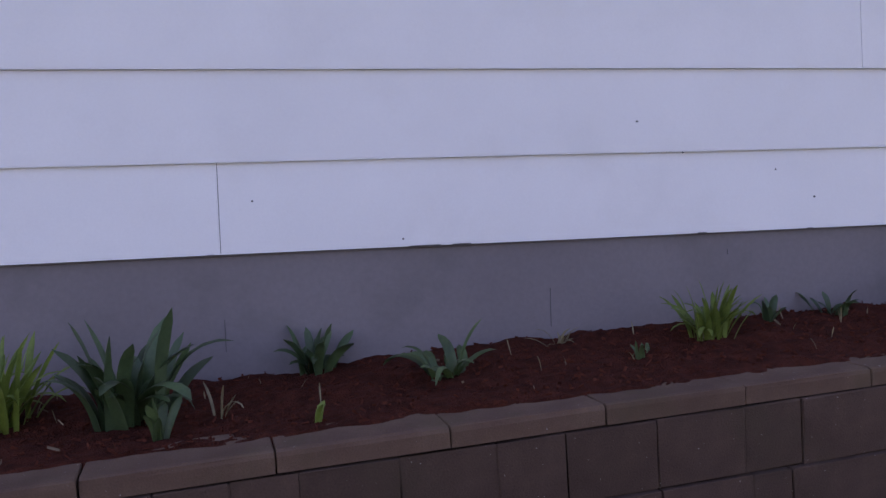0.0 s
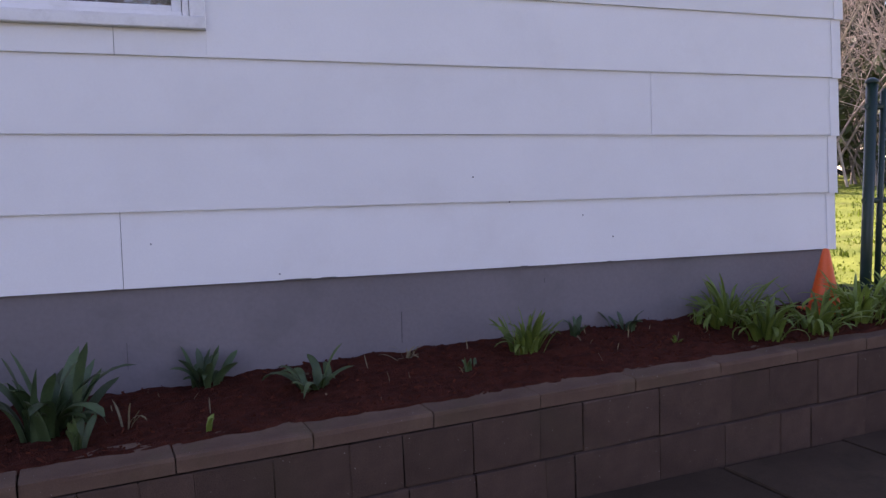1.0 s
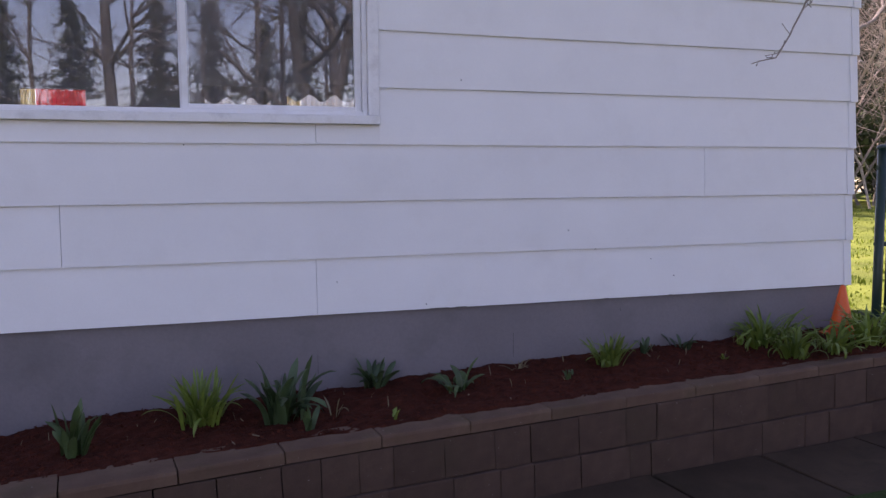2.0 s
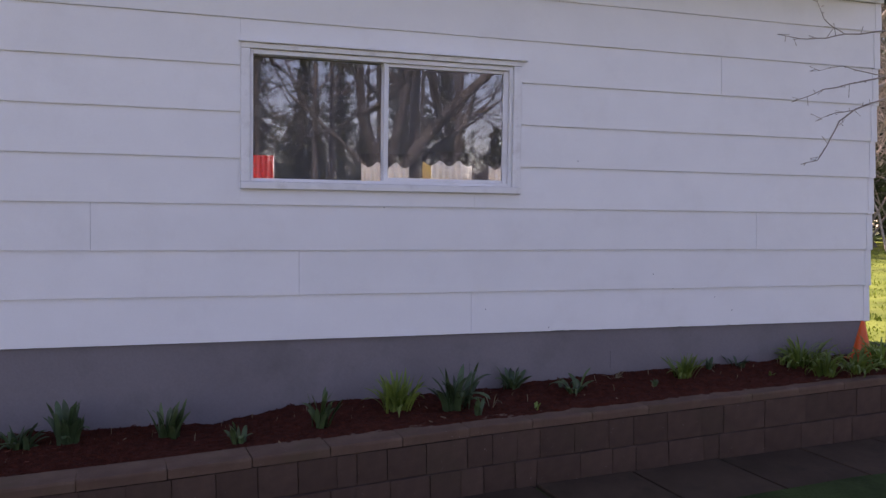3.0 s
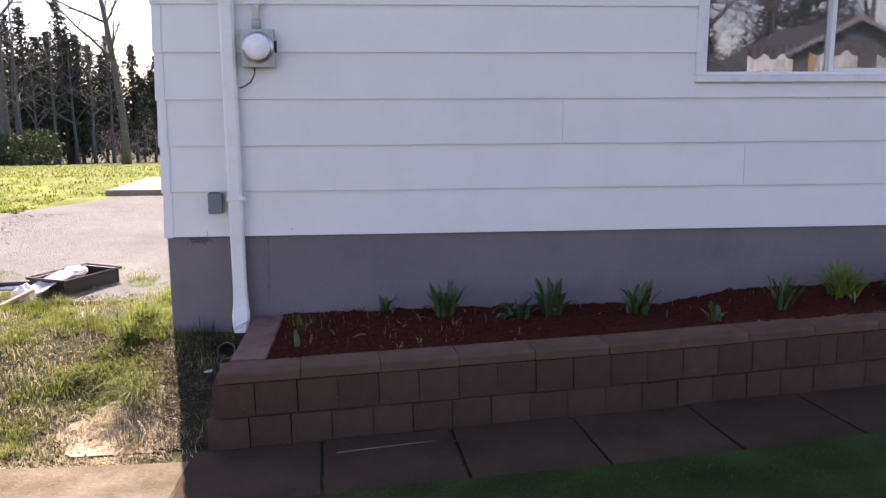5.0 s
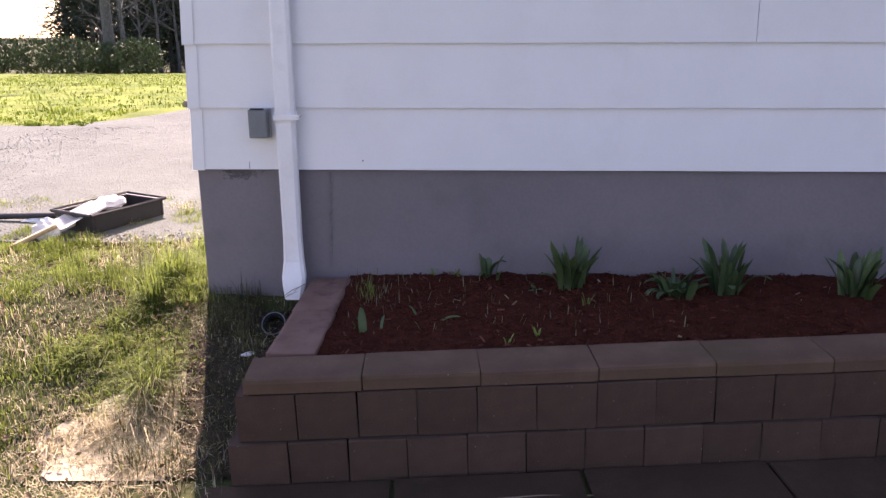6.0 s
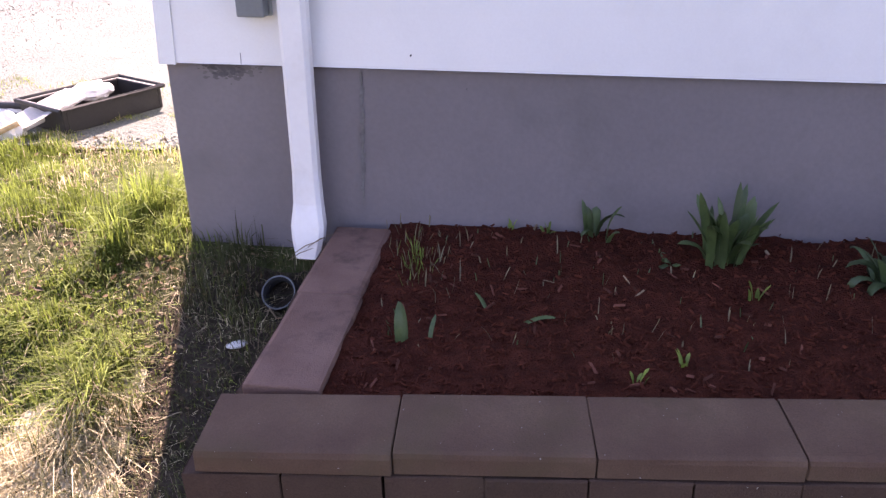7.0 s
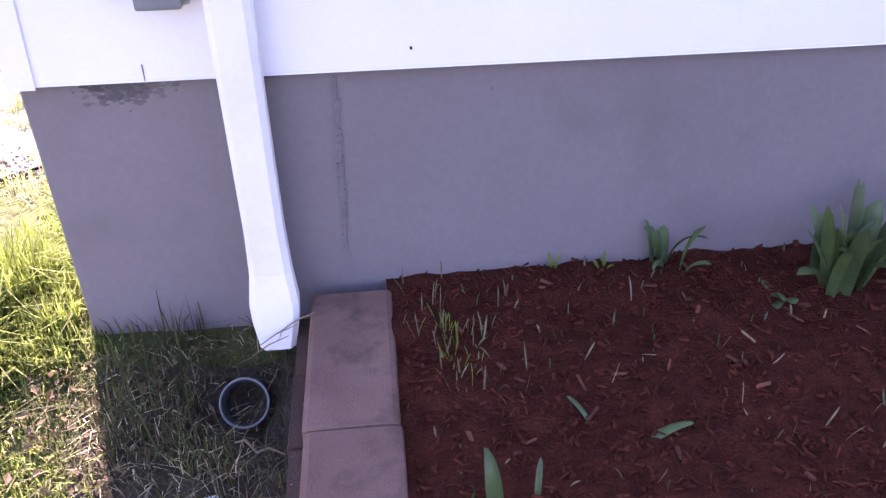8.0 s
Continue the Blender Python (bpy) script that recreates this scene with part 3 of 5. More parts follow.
profile("pipe", [(0.614, 0.694, -0.068, -0.012, 3.52), (0.611, 0.693, -0.068, -0.012, 1.18), (0.612, 0.692, -0.068, -0.012, 0.92)], M["spout"], spout)
profile("lower_pipe", [(0.607, 0.697, -0.073, -0.008, 1.19), (0.607, 0.697, -0.073, -0.008, 1.15), (0.611, 0.693, -0.070, -0.012, 1.14), (0.612, 0.693, -0.068, -0.012, 0.75), (0.613, 0.694, -0.070, -0.014, 0.6), (0.611, 0.699, -0.078, -0.022, 0.50), (0.603, 0.708, -0.096, -0.036, 0.43), (0.606, 0.706, -0.105, -0.05, 0.39), (0.617, 0.694, -0.118, -0.062, 0.33)], M["spout"], spout, "flared dented lower end")
for z in (1.165, 2.9):
    strap = part("strap", boxed(0.604, -0.079, z - 0.012, 0.722, -0.0745, z + 0.012, bevel=0.002), M["spout"], spout)
    for x in (0.714,):
        part("screw", tube(bmesh.new(), [(x, -0.010, z), (x, -0.0826, z)], 0.004, 8), M["steel"], strap)

# ---- drain pipe below it ----
drain = thing("drain_pipe", "open black corrugated drain pipe in the grass", "pipe", at=(0, 0, 0))
bm = bmesh.new()
axis = Vector((-0.05, -0.75, 0.66)).normalized()
c0 = Vector((0.574, -0.180, 0.236))
tube(bm, [c0 - axis * 0.028 * i for i in range(9)], [0.056 if i % 2 == 0 else 0.048 for i in range(9)], 24, cap=False)
ob = smooth(part("corrugated_sleeve", bm, M["black"], drain))
sleeve = ob
md = ob.modifiers.new("wall", "SOLIDIFY")
md.thickness = 0.006
bm = bmesh.new()
a = axis.cross(Vector((1, 0, 0))).normalized()
b = axis.cross(a)
ring = [c0 + axis * 0.004 + 0.054 * (math.cos(k * math.pi / 12) * a + math.sin(k * math.pi / 12) * b) for k in range(25)]
tube(bm, ring, 0.0028, 6, cap=False)
smooth(part("inner_end", tube(bmesh.new(), [c0 - axis * 0.19, c0 - axis * 0.205], 0.0475, 20), M["black"], sleeve))
smooth(part("rim", bm, M["grey_box"], sleeve, "scuffed grey rim"))

# ---- electric meter ----
meter = thing("electric_meter", "round glass electric meter on a grey box with conduit", "meter")
meter_box = part("meter_box", boxed(0.735, -0.072, 1.945, 0.925, -0.002, 2.165, bevel=0.006, seg=2), M["meter_box"], meter)
bm = bmesh.new()
tube(bm, [(0.832, -0.072, 2.06), (0.832, -0.092, 2.06)], [0.092, 0.090], 32)
collar = smooth(part("collar", bm, M["steel"], meter_box, "bright steel ring"))
bm = bmesh.new()
tube(bm, [(0.832, -0.0925, 2.06), (0.832, -0.118, 2.06), (0.832, -0.13, 2.06), (0.832, -0.134, 2.06)], [0.078, 0.076, 0.070, 0.05], 32)
smooth(part("meter_dome", bm, M["dial"], meter, "pale glassy dome"))
part("latch", boxed(0.926, -0.06, 2.03, 0.938, -0.03, 2.10, bevel=0.003), M["black"], meter_box)
bm = bmesh.new()
tube(bm, [(0.823, -0.034, 2.166), (0.823, -0.034, 2.22)], 0.026, 16)
smooth(part("hub", bm, M["meter_box"], meter))
bm = bmesh.new()
tube(bm, [(0.823, -0.034, 2.221), (0.823, -0.034, 2.8), (0.815, -0.034, 3.52)], 0.022, 16)
smooth(part("conduit", bm, M["spout"], meter, "white painted conduit with chipped rust"))
rnd = random.Random(8)
for i in range(14):
    z = rnd.uniform(2.3, 3.1)
    an = rnd.uniform(-1.9, 0.0)
    bm = bmesh.new()
    bmesh.ops.create_icosphere(bm, subdivisions=1, radius=rnd.uniform(0.004, 0.010), matrix=Matrix.Translation((0.821 + 0.0215 * math.cos(an), -0.034 + 0.0215 * math.sin(an), z)) @ Matrix.Diagonal((0.35, 0.35, 1.5, 1)))
    part("rust_chip", bm, M["black"], meter)
for z in (2.32, 3.0):
    part("conduit_strap", boxed(0.782, -0.058, z - 0.01, 0.862, -0.006, z + 0.01, bevel=0.004), M["spout"], meter)
bm = bmesh.new()
tube(bm, [(0.80, -0.02, 1.944), (0.80, -0.025, 1.91), (0.775, -0.025, 1.86), (0.73, -0.022, 1.832), (0.705, -0.02, 1.825)], 0.004, 8)
smooth(part("ground_wire", bm, M["black"], meter))

# ---- outlet box ----
outlet = thing("outlet_box", "small grey covered outdoor outlet box on the siding", "outlet")
cover = part("cover", boxed(0.489, -0.066, 1.072, 0.572, -0.014, 1.197, bevel=0.006, seg=2), M["grey_box"], outlet)
part("back_plate", boxed(0.484, -0.0135, 1.068, 0.577, 0.0, 1.20, bevel=0.003), M["meter_box"], outlet)
part("hinge", boxed(0.50, -0.07, 1.1975, 0.56, -0.05, 1.203, bevel=0.002), M["black"], cover)

# ---- traffic cone ----
cone = thing("traffic_cone", "small orange plastic traffic cone behind the plants", "cone")
CX, CY = 8.14, -0.12
CZ = mulch_z(CX, CY)
bm = bmesh.new()
tube(bm, [(CX, CY, CZ + 0.018), (CX, CY, CZ + 0.022), (CX, CY, CZ + 0.10), (CX, CY, CZ + 0.20), (CX, CY, CZ + 0.285), (CX, CY, CZ + 0.298), (CX, CY, CZ + 0.302)], [0.076, 0.073, 0.057, 0.036, 0.018, 0.014, 0.006], 24)
smooth(part("cone_body", bm, M["cone"], cone))
part("cone_base", boxed(CX - 0.09, CY - 0.09, CZ - 0.01, CX + 0.09, CY + 0.09, CZ + 0.0178, bevel=0.006), M["cone"], cone)

# ---- chain-link gate ----
fence = thing("chain_link_fence", "dark green chain-link fence with a round post", "fence")
FX, FY, FB, FT = 8.74, 0.2, 0.35, 1.76
fdir = Vector((1.0, -0.1, 0)).normalized()
flen = 3.4
bm = tube(bmesh.new(), [(FX, FY, FB - 0.3), (FX, FY, FT)], 0.029, 16)
smooth(part("post", bm, M["fence"], fence))
bm = tube(bmesh.new(), [(FX, FY, FT), (FX, FY, FT + 0.015), (FX, FY, FT + 0.03)], [0.036, 0.034, 0.012], 16)
smooth(part("post_cap", bm, M["fence"], fence))
g0 = Vector((FX, FY, 0)) + fdir * 0.075
g1 = Vector((FX, FY, 0)) + fdir * flen
for nm, a, b in (("frame_bar", g0 + Vector((0, 0, FB + 0.08)), g0 + Vector((0, 0, FT - 0.04))), ("frame_bar", g0 + Vector((0, 0, FT - 0.04)), g1 + Vector((0, 0, FT - 0.04))), ("frame_bar", g0 + Vector((0, 0, FB + 0.08)), g1 + Vector((0, 0, FB + 0.08))), ("frame_bar", g1 + Vector((0, 0, FB + 0.08)), g1 + Vector((0, 0, FT - 0.04)))):
    smooth(part(nm, tube(bmesh.new(), [a, b], 0.016, 12), M["fence"], fence))
for z in (FB + 0.32, FT - 0.62, FT - 0.12):
    part("hinge", tube(bmesh.new(), [Vector((FX, FY, z)) - fdir * 0.03, g0 + Vector((0, 0, z)) + fdir * 0.045], 0.016, 8), M["fence"], fence)
verts, faces = [], []
sp, z0, z1 = 0.075, FB + 0.08, FT - 0.05
hgt = z1 - z0
side = Vector((-fdir.y, fdir.x, 0))


def wire(p, q, r=0.0038):
    d = (q - p).normalized()
    u = d.cross(side).normalized() * r
    w = side * r
    k = len(verts)
    for c in (p, q):
        verts.extend([tuple(c + u), tuple(c + w), tuple(c - u), tuple(c - w)])
    for i in range(4):
        faces.append((k + i, k + (i + 1) % 4, k + 4 + (i + 1) % 4, k + 4 + i))


span = (g1 - g0).length
i = -int(hgt / sp) - 1
while i * sp < span:
    for s in (1, -1):
        a, b = i * sp, i * sp + hgt
        lo, hi = max(a, 0), min(b, span)
        if hi > lo:
            za, zb = (z0 + lo - a, z0 + hi - a) if s > 0 else (z1 - (lo - a), z1 - (hi - a))
            wire(g0 + fdir * lo + Vector((0, 0, za)) + side * 0.003 * s, g0 + fdir * hi + Vector((0, 0, zb)) + side * 0.003 * s)
    i += 1
raw("wire_mesh", verts, faces, M["fence"], fence)


# ---- raised bed ----
bed = thing("retaining_wall", "low tapered retaining wall of red-brown concrete blocks with caps", "retaining wall", kind="structure")


def block_mesh(name, w, d, h, seed, material, bevel=0.0035):
    r = random.Random(seed)
    bm = boxed(-w / 2, 0, 0, w / 2, d, h, bevel=bevel, seg=2)
    for v in bm.verts:
        v.co += Vector((r.uniform(-1, 1), r.uniform(-1, 1), r.uniform(-1, 1))) * 0.0022
    me = bpy.data.meshes.new(name)
    bm.to_mesh(me)
    bm.free()
    me.materials.append(material)
    return me


COURSE, CAP_H = 0.175, 0.052
blocks = [block_mesh("block", 0.204, 0.19, COURSE - 0.003, i, M["block"]) for i in range(5)]


def cap_mesh(w, d, seed, material):
    """A cap with a broad worn chamfer along its two long upper edges."""
    r = random.Random(seed)
    bm = boxed(-w / 2, 0, 0, w / 2, d, CAP_H)
    top = [e for e in bm.edges if all(v.co.z > CAP_H * 0.5 for v in e.verts) and abs(e.verts[0].co.x - e.verts[1].co.x) > 0.1]
    bmesh.ops.bevel(bm, geom=top, offset=0.013, segments=2, affect="EDGES", profile=0.6)
    ends = [e for e in bm.edges if abs(e.verts[0].co.x - e.verts[1].co.x) < 1e-4]
    bmesh.ops.bevel(bm, geom=ends, offset=0.0025, segments=1, affect="EDGES")
    for v in bm.verts:
        v.co += Vector((0, r.uniform(-1, 1), r.uniform(-1, 1))) * 0.0018
    me = bpy.data.meshes.new("cap_block")
    bm.to_mesh(me)
    bm.free()
    me.materials.append(material)
    return me


caps = [cap_mesh(0.4035, 0.205, 40 + i, M["cap"]) for i in range(4)]
side_caps = [cap_mesh(0.436, 0.182, 50 + i, M["side_cap"]) for i in range(2)]


def lay(me, name, x, y, z, rz, tilt=0.0, parent=bed):
    ob = new(name, me)
    ob.matrix_world = pose(x, y, z, 0, tilt, rz)
    ob.parent = parent
    return ob


rnd = random.Random(12)
JOINT_RUN = (4.1, 4.27, 4.5, 4.75, 4.91, 5.07, 5.22, 5.45, 5.69, 5.87, 6.12, 6.38, 6.56, 6.9, 7.25, 7.45, 7.72, 7.95, 8.2, 8.45, 8.75)
for course in (0, 1):
    edges = [(0.688 if course else 0.655) + 0.2065 * k for k in range(17)] + [x + (0.0 if course else 0.06 * rnd.uniform(-1, 1)) for x in JOINT_RUN]
    for a, b in zip(edges, edges[1:]):
        w, xm = b - a - rnd.choice((0.0008, 0.001, 0.0015, 0.0035)), (a + b) / 2
        tall = (cap_z(xm) - CAP_H - base_z(xm) + 0.006) / 2
        me = block_mesh("block", w, 0.19, tall - 0.003, rnd.randint(0, 9999), M["block"])
        lay(me, "block", xm, wall_y(xm) - (0.006 if course else 0.022) + rnd.uniform(-0.003, 0.003), cap_z(xm) - CAP_H - (2 - course) * tall - 0.002,
            lean_of(wall_y, xm) + rnd.uniform(-0.5, 0.5), -lean_of(cap_z, xm) + rnd.uniform(-0.25, 0.25))
x = 0.716
i = 0
while x < 8.75:
    xm = x + 0.2
    lay(caps[i % 4], "cap_block", xm, wall_y(xm) - 0.004 + rnd.uniform(-0.003, 0.003), cap_z(xm) - CAP_H, lean_of(wall_y, xm) + rnd.uniform(-0.4, 0.4), -lean_of(cap_z, xm) + rnd.uniform(-0.15, 0.15))
    x += 0.405
    i += 1
# the short return to the house
for k, (y0, y1) in enumerate(((-0.905, -0.468), (-0.465, -0.028))):
    ob = new("cap_block", side_caps[k])
    ob.matrix_world = Matrix.Translation((0.735 + rnd.uniform(-0.003, 0.003), (y0 + y1) / 2, cap_z(0.9) - CAP_H)) @ pose(0, 0, 0, 0, 0, -90 + rnd.uniform(-0.5, 0.5))
    ob.parent = bed
for course in (0, 1):
    for k in range(4):
        zt = cap_z(0.9) - CAP_H - (2 - course) * COURSE - 0.002
        lay(rnd.choice(blocks), "block", 0.700 - (0.0 if course else 0.02) + rnd.uniform(-0.003, 0.003), -0.14 - 0.2065 * k, zt, -90 + rnd.uniform(-0.6, 0.6))

# mulch
nx, ny = 300, 40
verts = []
for j in range(ny + 1):
    for i in range(nx + 1):
        x = 0.905 + (8.6 - 0.905) * i / nx
        spill = min(max((x - 2.6) / 1.5, 0), 1)
        ya = back_y(x) - 0.03 * (1 - spill) + spill * (0.03 * noise.noise((x * 4, 2, 0)) + 0.014 * noise.noise((x * 17, 7, 0)))
        y = ya + (0.028 - ya) * j / ny
        z = mulch_z(x, y) + 0.016 * noise.noise((x * 7, y * 7, 0)) + 0.011 * noise.noise((x * 21, y * 21, 5)) + 0.006 * noise.noise((x * 55, y * 55, 9))
        if j == 0:
            z = min(z, cap_z(x)) - 0.012
        verts.append((x, y, z))
faces = [(j * (nx + 1) + i, j * (nx + 1) + i + 1, (j + 1) * (nx + 1) + i + 1, (j + 1) * (nx + 1) + i) for j in range(ny) for i in range(nx)]
tagged(smooth(raw("mulch_bed", verts, faces, M["mulch"])), "dark red shredded bark mulch in the raised bed", "mulch", kind="structure")


def mulch_point(r):
    while True:
        x = r.uniform(0.93, 8.5)
        if x > 3 and r.random() < 0.45:
            x = r.uniform(0.93, 3)
        y = r.uniform(back_y(x) + 0.01, 0.02)
        return x, y


def chips(name, count, size, thick, material, label, seed, lift=0.0, region=None):
    r = random.Random(seed)
    verts, faces = [], []
    for _ in range(count):
        x, y = mulch_point(r) if region is None else region(r)
        z = mulch_z(x, y) + 0.016 * noise.noise((x * 7, y * 7, 0)) + 0.011 * noise.noise((x * 21, y * 21, 5)) + 0.004 + lift
        l, w, h = r.uniform(*size), r.uniform(*thick), r.uniform(0.001, 0.004)
        m = pose(x, y, z, r.gauss(0, 22), r.gauss(0, 22), r.uniform(0, 360))
        k = len(verts)
        for c in ((-l, -w * 0.4, -h), (l * 0.8, -w, -h), (l, w * 0.5, -h), (-l * 0.7, w, -h), (-l, -w * 0.4, h), (l * 0.8, -w, h), (l, w * 0.5, h), (-l * 0.7, w, h)):
            verts.append(tuple(m @ Vector(c)))
        for f in ((4, 5, 6, 7), (0, 1, 5, 4), (1, 2, 6, 5), (2, 3, 7, 6), (3, 0, 4, 7)):
            faces.append(tuple(k + i for i in f))
    return tagged(raw(name, verts, faces, material), label, "mulch", kind="stuff")


chips("bark_chips", 6500, (0.003, 0.012), (0.0010, 0.0030), M["chip"], "loose shreds of red-brown bark on the mulch", 3)
chips("bark_chips", 80, (0.007, 0.022), (0.002, 0.005), M["chip_pale"], "larger weathered pinkish bark pieces on the mulch", 6, 0.003, lambda r: (r.uniform(0.95, 2.6), r.uniform(-0.86, -0.03)))
chips("straw_bits", 22, (0.006, 0.02), (0.0006, 0.0013), M["straw"], "scattered pale dry stalks on the mulch", 5, 0.006)

# ---- path of paving slabs ----
path = thing("pavement", "row of worn grey-brown paving slabs along the block wall", "path", kind="structure")
slabs = []
for k in range(3):
    slabs.append(block_mesh("paving_slab", 0.648, 0.60, 0.05, 70 + k, M["slab"], 0.006))
x = -0.055
i = 0
x += 0.662
while x < 8.6:
    xm = x + 0.325
    lay(slabs[i % 3], "paving_slab", xm, base_y(xm) - 0.61 + rnd.uniform(-0.008, 0.008), base_z(xm) - 0.035 + rnd.uniform(-0.004, 0.004), lean_of(base_y, xm) + rnd.uniform(-0.4, 0.4), -lean_of(base_z, xm), path)
    x += 0.662
    i += 1


# ---- plants ----
def leaf_mesh(base, az, length, width, lean, curl, r, tip=1.0, rows_=8, fold=0.18):
    """A strap leaf: starts upright, leans outward and curls over."""
    verts, faces = [], []
    p = Vector(base)
    out = Vector((math.cos(az), math.sin(az), 0))
    sidev = Vector((-math.sin(az), math.cos(az), 0))
    ang = lean
    twist = r.uniform(-1.3, 1.3)
    for i in range(rows_ + 1):
        u = i / rows_
        w = width * (0.72 + 0.42 * u) * (1 - u ** 4.5) ** 0.6 if u < 1 else 0.0006
        s = (sidev * math.cos(twist * u) + out * math.sin(twist * u))
        nrm = (out * math.cos(ang) - Vector((0, 0, 1)) * math.sin(ang))
        verts += [tuple(p - s * w), tuple(p - nrm * w * fold * 2), tuple(p + s * w)]
        p = p + (out * math.sin(ang) + Vector((0, 0, 1)) * math.cos(ang)) * (length / rows_)
        ang += curl / rows_ * (0.4 + 1.2 * u)
    for i in range(rows_):
        a = 3 * i
        faces += [(a, a + 1, a + 4, a + 3), (a + 1, a + 2, a + 5, a + 4)]
    return verts, faces


def clump(name, x, y, height, width, leaves, leaf_w, material, label, seed, separate=True, category="plant", curl=(0.2, 1.2), group="plants in the raised bed"):
    r = random.Random(seed)
    z = mulch_z(x, y) - 0.01
    ob = thing(name, label, category, group=group, at=(x, y, z))
    allv, allf = [], []
    for i in range(leaves):
        az = r.uniform(0, 2 * math.pi)
        rad = width * r.uniform(0.02, 0.30)
        length = height * r.uniform(0.55, 1.15)
        spread = min(1.15, width / (1.7 * height))
        lean = (r.random() ** 1.4) * 0.8 * spread
        bend = (r.uniform(*curl) + 0.25) * (0.5 + spread) * (2.4 if r.random() < 0.25 else 0.8)
        v, f = leaf_mesh((rad * math.cos(az + r.uniform(-1, 1)), rad * math.sin(az) * 0.8, 0), az, length, leaf_w * r.uniform(0.85, 1.4) * (1.25 if separate else 1.0), lean, bend, r)
        if separate:
            lf = smooth(raw("leaf", v, f, material, ob))
        else:
            k = len(allv)
            allv += v
            allf += [tuple(k + q for q in t) for t in f]
    if not separate:
        smooth(raw("foliage", allv, allf, material, ob))
    return ob


DAFF = "clump of broad blue-green bulb leaves in the mulch"
clump("bulb_plant", 4.80, -0.36, 0.28, 0.30, 36, 0.0145, M["leaf_dark"], "large clump of broad dark green bulb leaves", 1, curl=(0.1, 1.0))
clump("bulb_plant", 5.29, -0.07, 0.16, 0.17, 24, 0.0125, M["leaf_dark"], "low clump of dark green bulb leaves beside the foundation", 2)
clump("bulb_plant", 5.66, -0.28, 0.17, 0.26, 16, 0.012, M["leaf"], "sprawling clump of green leaves with a drooping blade", 3, curl=(0.4, 2.2))
clump("daylily", 6.53, -0.20, 0.18, 0.20, 70, 0.0075, M["leaf_light"], "dense tuft of fresh yellow-green strap leaves", 4, False, curl=(0.1, 0.9))
clump("bulb_plant", 6.83, -0.06, 0.11, 0.09, 6, 0.010, M["leaf_dark"], "few short dark green leaves by the foundation", 5)
clump("bulb_plant", 7.08, -0.06, 0.11, 0.20, 9, 0.011, M["leaf_dark"], "small spread clump of dark green leaves", 6)
clump("seedling", 7.20, -0.27, 0.045, 0.11, 7, 0.007, M["leaf_light"], "tiny pale green seedling in the mulch", 7, False)
clump("daylily", 7.58, -0.12, 0.25, 0.42, 90, 0.008, M["leaf_light"], "large tuft of arching yellow-green strap leaves", 8, False, curl=(0.3, 1.5))
clump("daylily", 7.60, -0.34, 0.22, 0.30, 50, 0.009, M["leaf_light"], "arching yellow-green strap leaves beside the caps", 9, False, curl=(0.5, 1.8))
clump("daylily", 7.89, -0.32, 0.22, 0.36, 56, 0.009, M["leaf_light"], "arching yellow-green strap leaves beside the caps", 10, False, curl=(0.5, 1.8))
clump("daylily", 8.18, -0.29, 0.26, 0.34, 66, 0.009, M["leaf_light"], "low arching yellow-green leaves by the cone", 11, False, curl=(0.5, 1.8))
clump("daylily", 8.42, -0.28, 0.26, 0.36, 66, 0.009, M["leaf_light"], "low arching yellow-green leaves at the bed's end", 31, False, curl=(0.5, 1.8))
clump("seedling", 7.42, -0.11, 0.10, 0.07, 5, 0.008, M["leaf_light"], "small upright pale green shoots", 12, False)
clump("seedling", 5.27, -0.53, 0.065, 0.06, 5, 0.007, M["leaf_light"], "single bright yellow-green seedling near the caps", 13, False)
clump("bulb_plant", 4.90, -0.52, 0.12, 0.08, 6, 0.010, M["leaf"], "slim pale green leaves in front of a larger clump", 14)
clump("seedling", 5.03, -0.40, 0.10, 0.09, 5, 0.004, M["leaf_tan"], "thin tan dry shoots beside a clump", 15, False)
clump("bulb_plant", 2.36, -0.28, 0.145, 0.21, 40, 0.011, M["leaf_dark"], "low rounded clump of dark green leaves", 16, curl=(0.4, 1.6))
clump("bulb_plant", 2.60, -0.22, 0.225, 0.21, 36, 0.0125, M["leaf_dark"], DAFF, 17, curl=(0.05, 0.6))
clump("bulb_plant", 3.12, -0.28, 0.20, 0.20, 28, 0.0125, M["leaf"], DAFF, 18, curl=(0.05, 0.7))
clump("bulb_plant", 3.50, -0.57, 0.14, 0.14, 9, 0.012, M["leaf"], "small clump of slim green leaves near the caps", 19)
clump("bulb_plant", 3.96, -0.46, 0.20, 0.18, 22, 0.012, M["leaf"], DAFF, 20, curl=(0.05, 0.7))
clump("daylily", 4.45, -0.27, 0.23, 0.30, 90, 0.008, M["leaf_light"], "dense tuft of fresh yellow-green strap leaves", 21, False, curl=(0.1, 0.9))
clump("bulb_plant", 1.93, -0.15, 0.21, 0.21, 38, 0.0125, M["leaf"], "upright clump of broad green bulb leaves", 22, curl=(0.05, 0.55))
clump("bulb_plant", 1.56, -0.02, 0.13, 0.14, 9, 0.009, M["leaf"], "small thin green plant against the foundation", 23)
clump("bulb_plant", 1.78, -0.17, 0.06, 0.10, 4, 0.013, M["leaf"], "low green leaf beside a larger clump", 24, curl=(0.8, 1.6))
clump("seedling", 1.30, 0.0, 0.05, 0.05, 5, 0.004, M["leaf_light"], "tiny yellow-green shoots against the foundation", 25, False)
clump("seedling", 6.05, -0.10, 0.09, 0.16, 12, 0.004, M["leaf_tan"], "thin dry tan shoots in the mulch", 26, False)
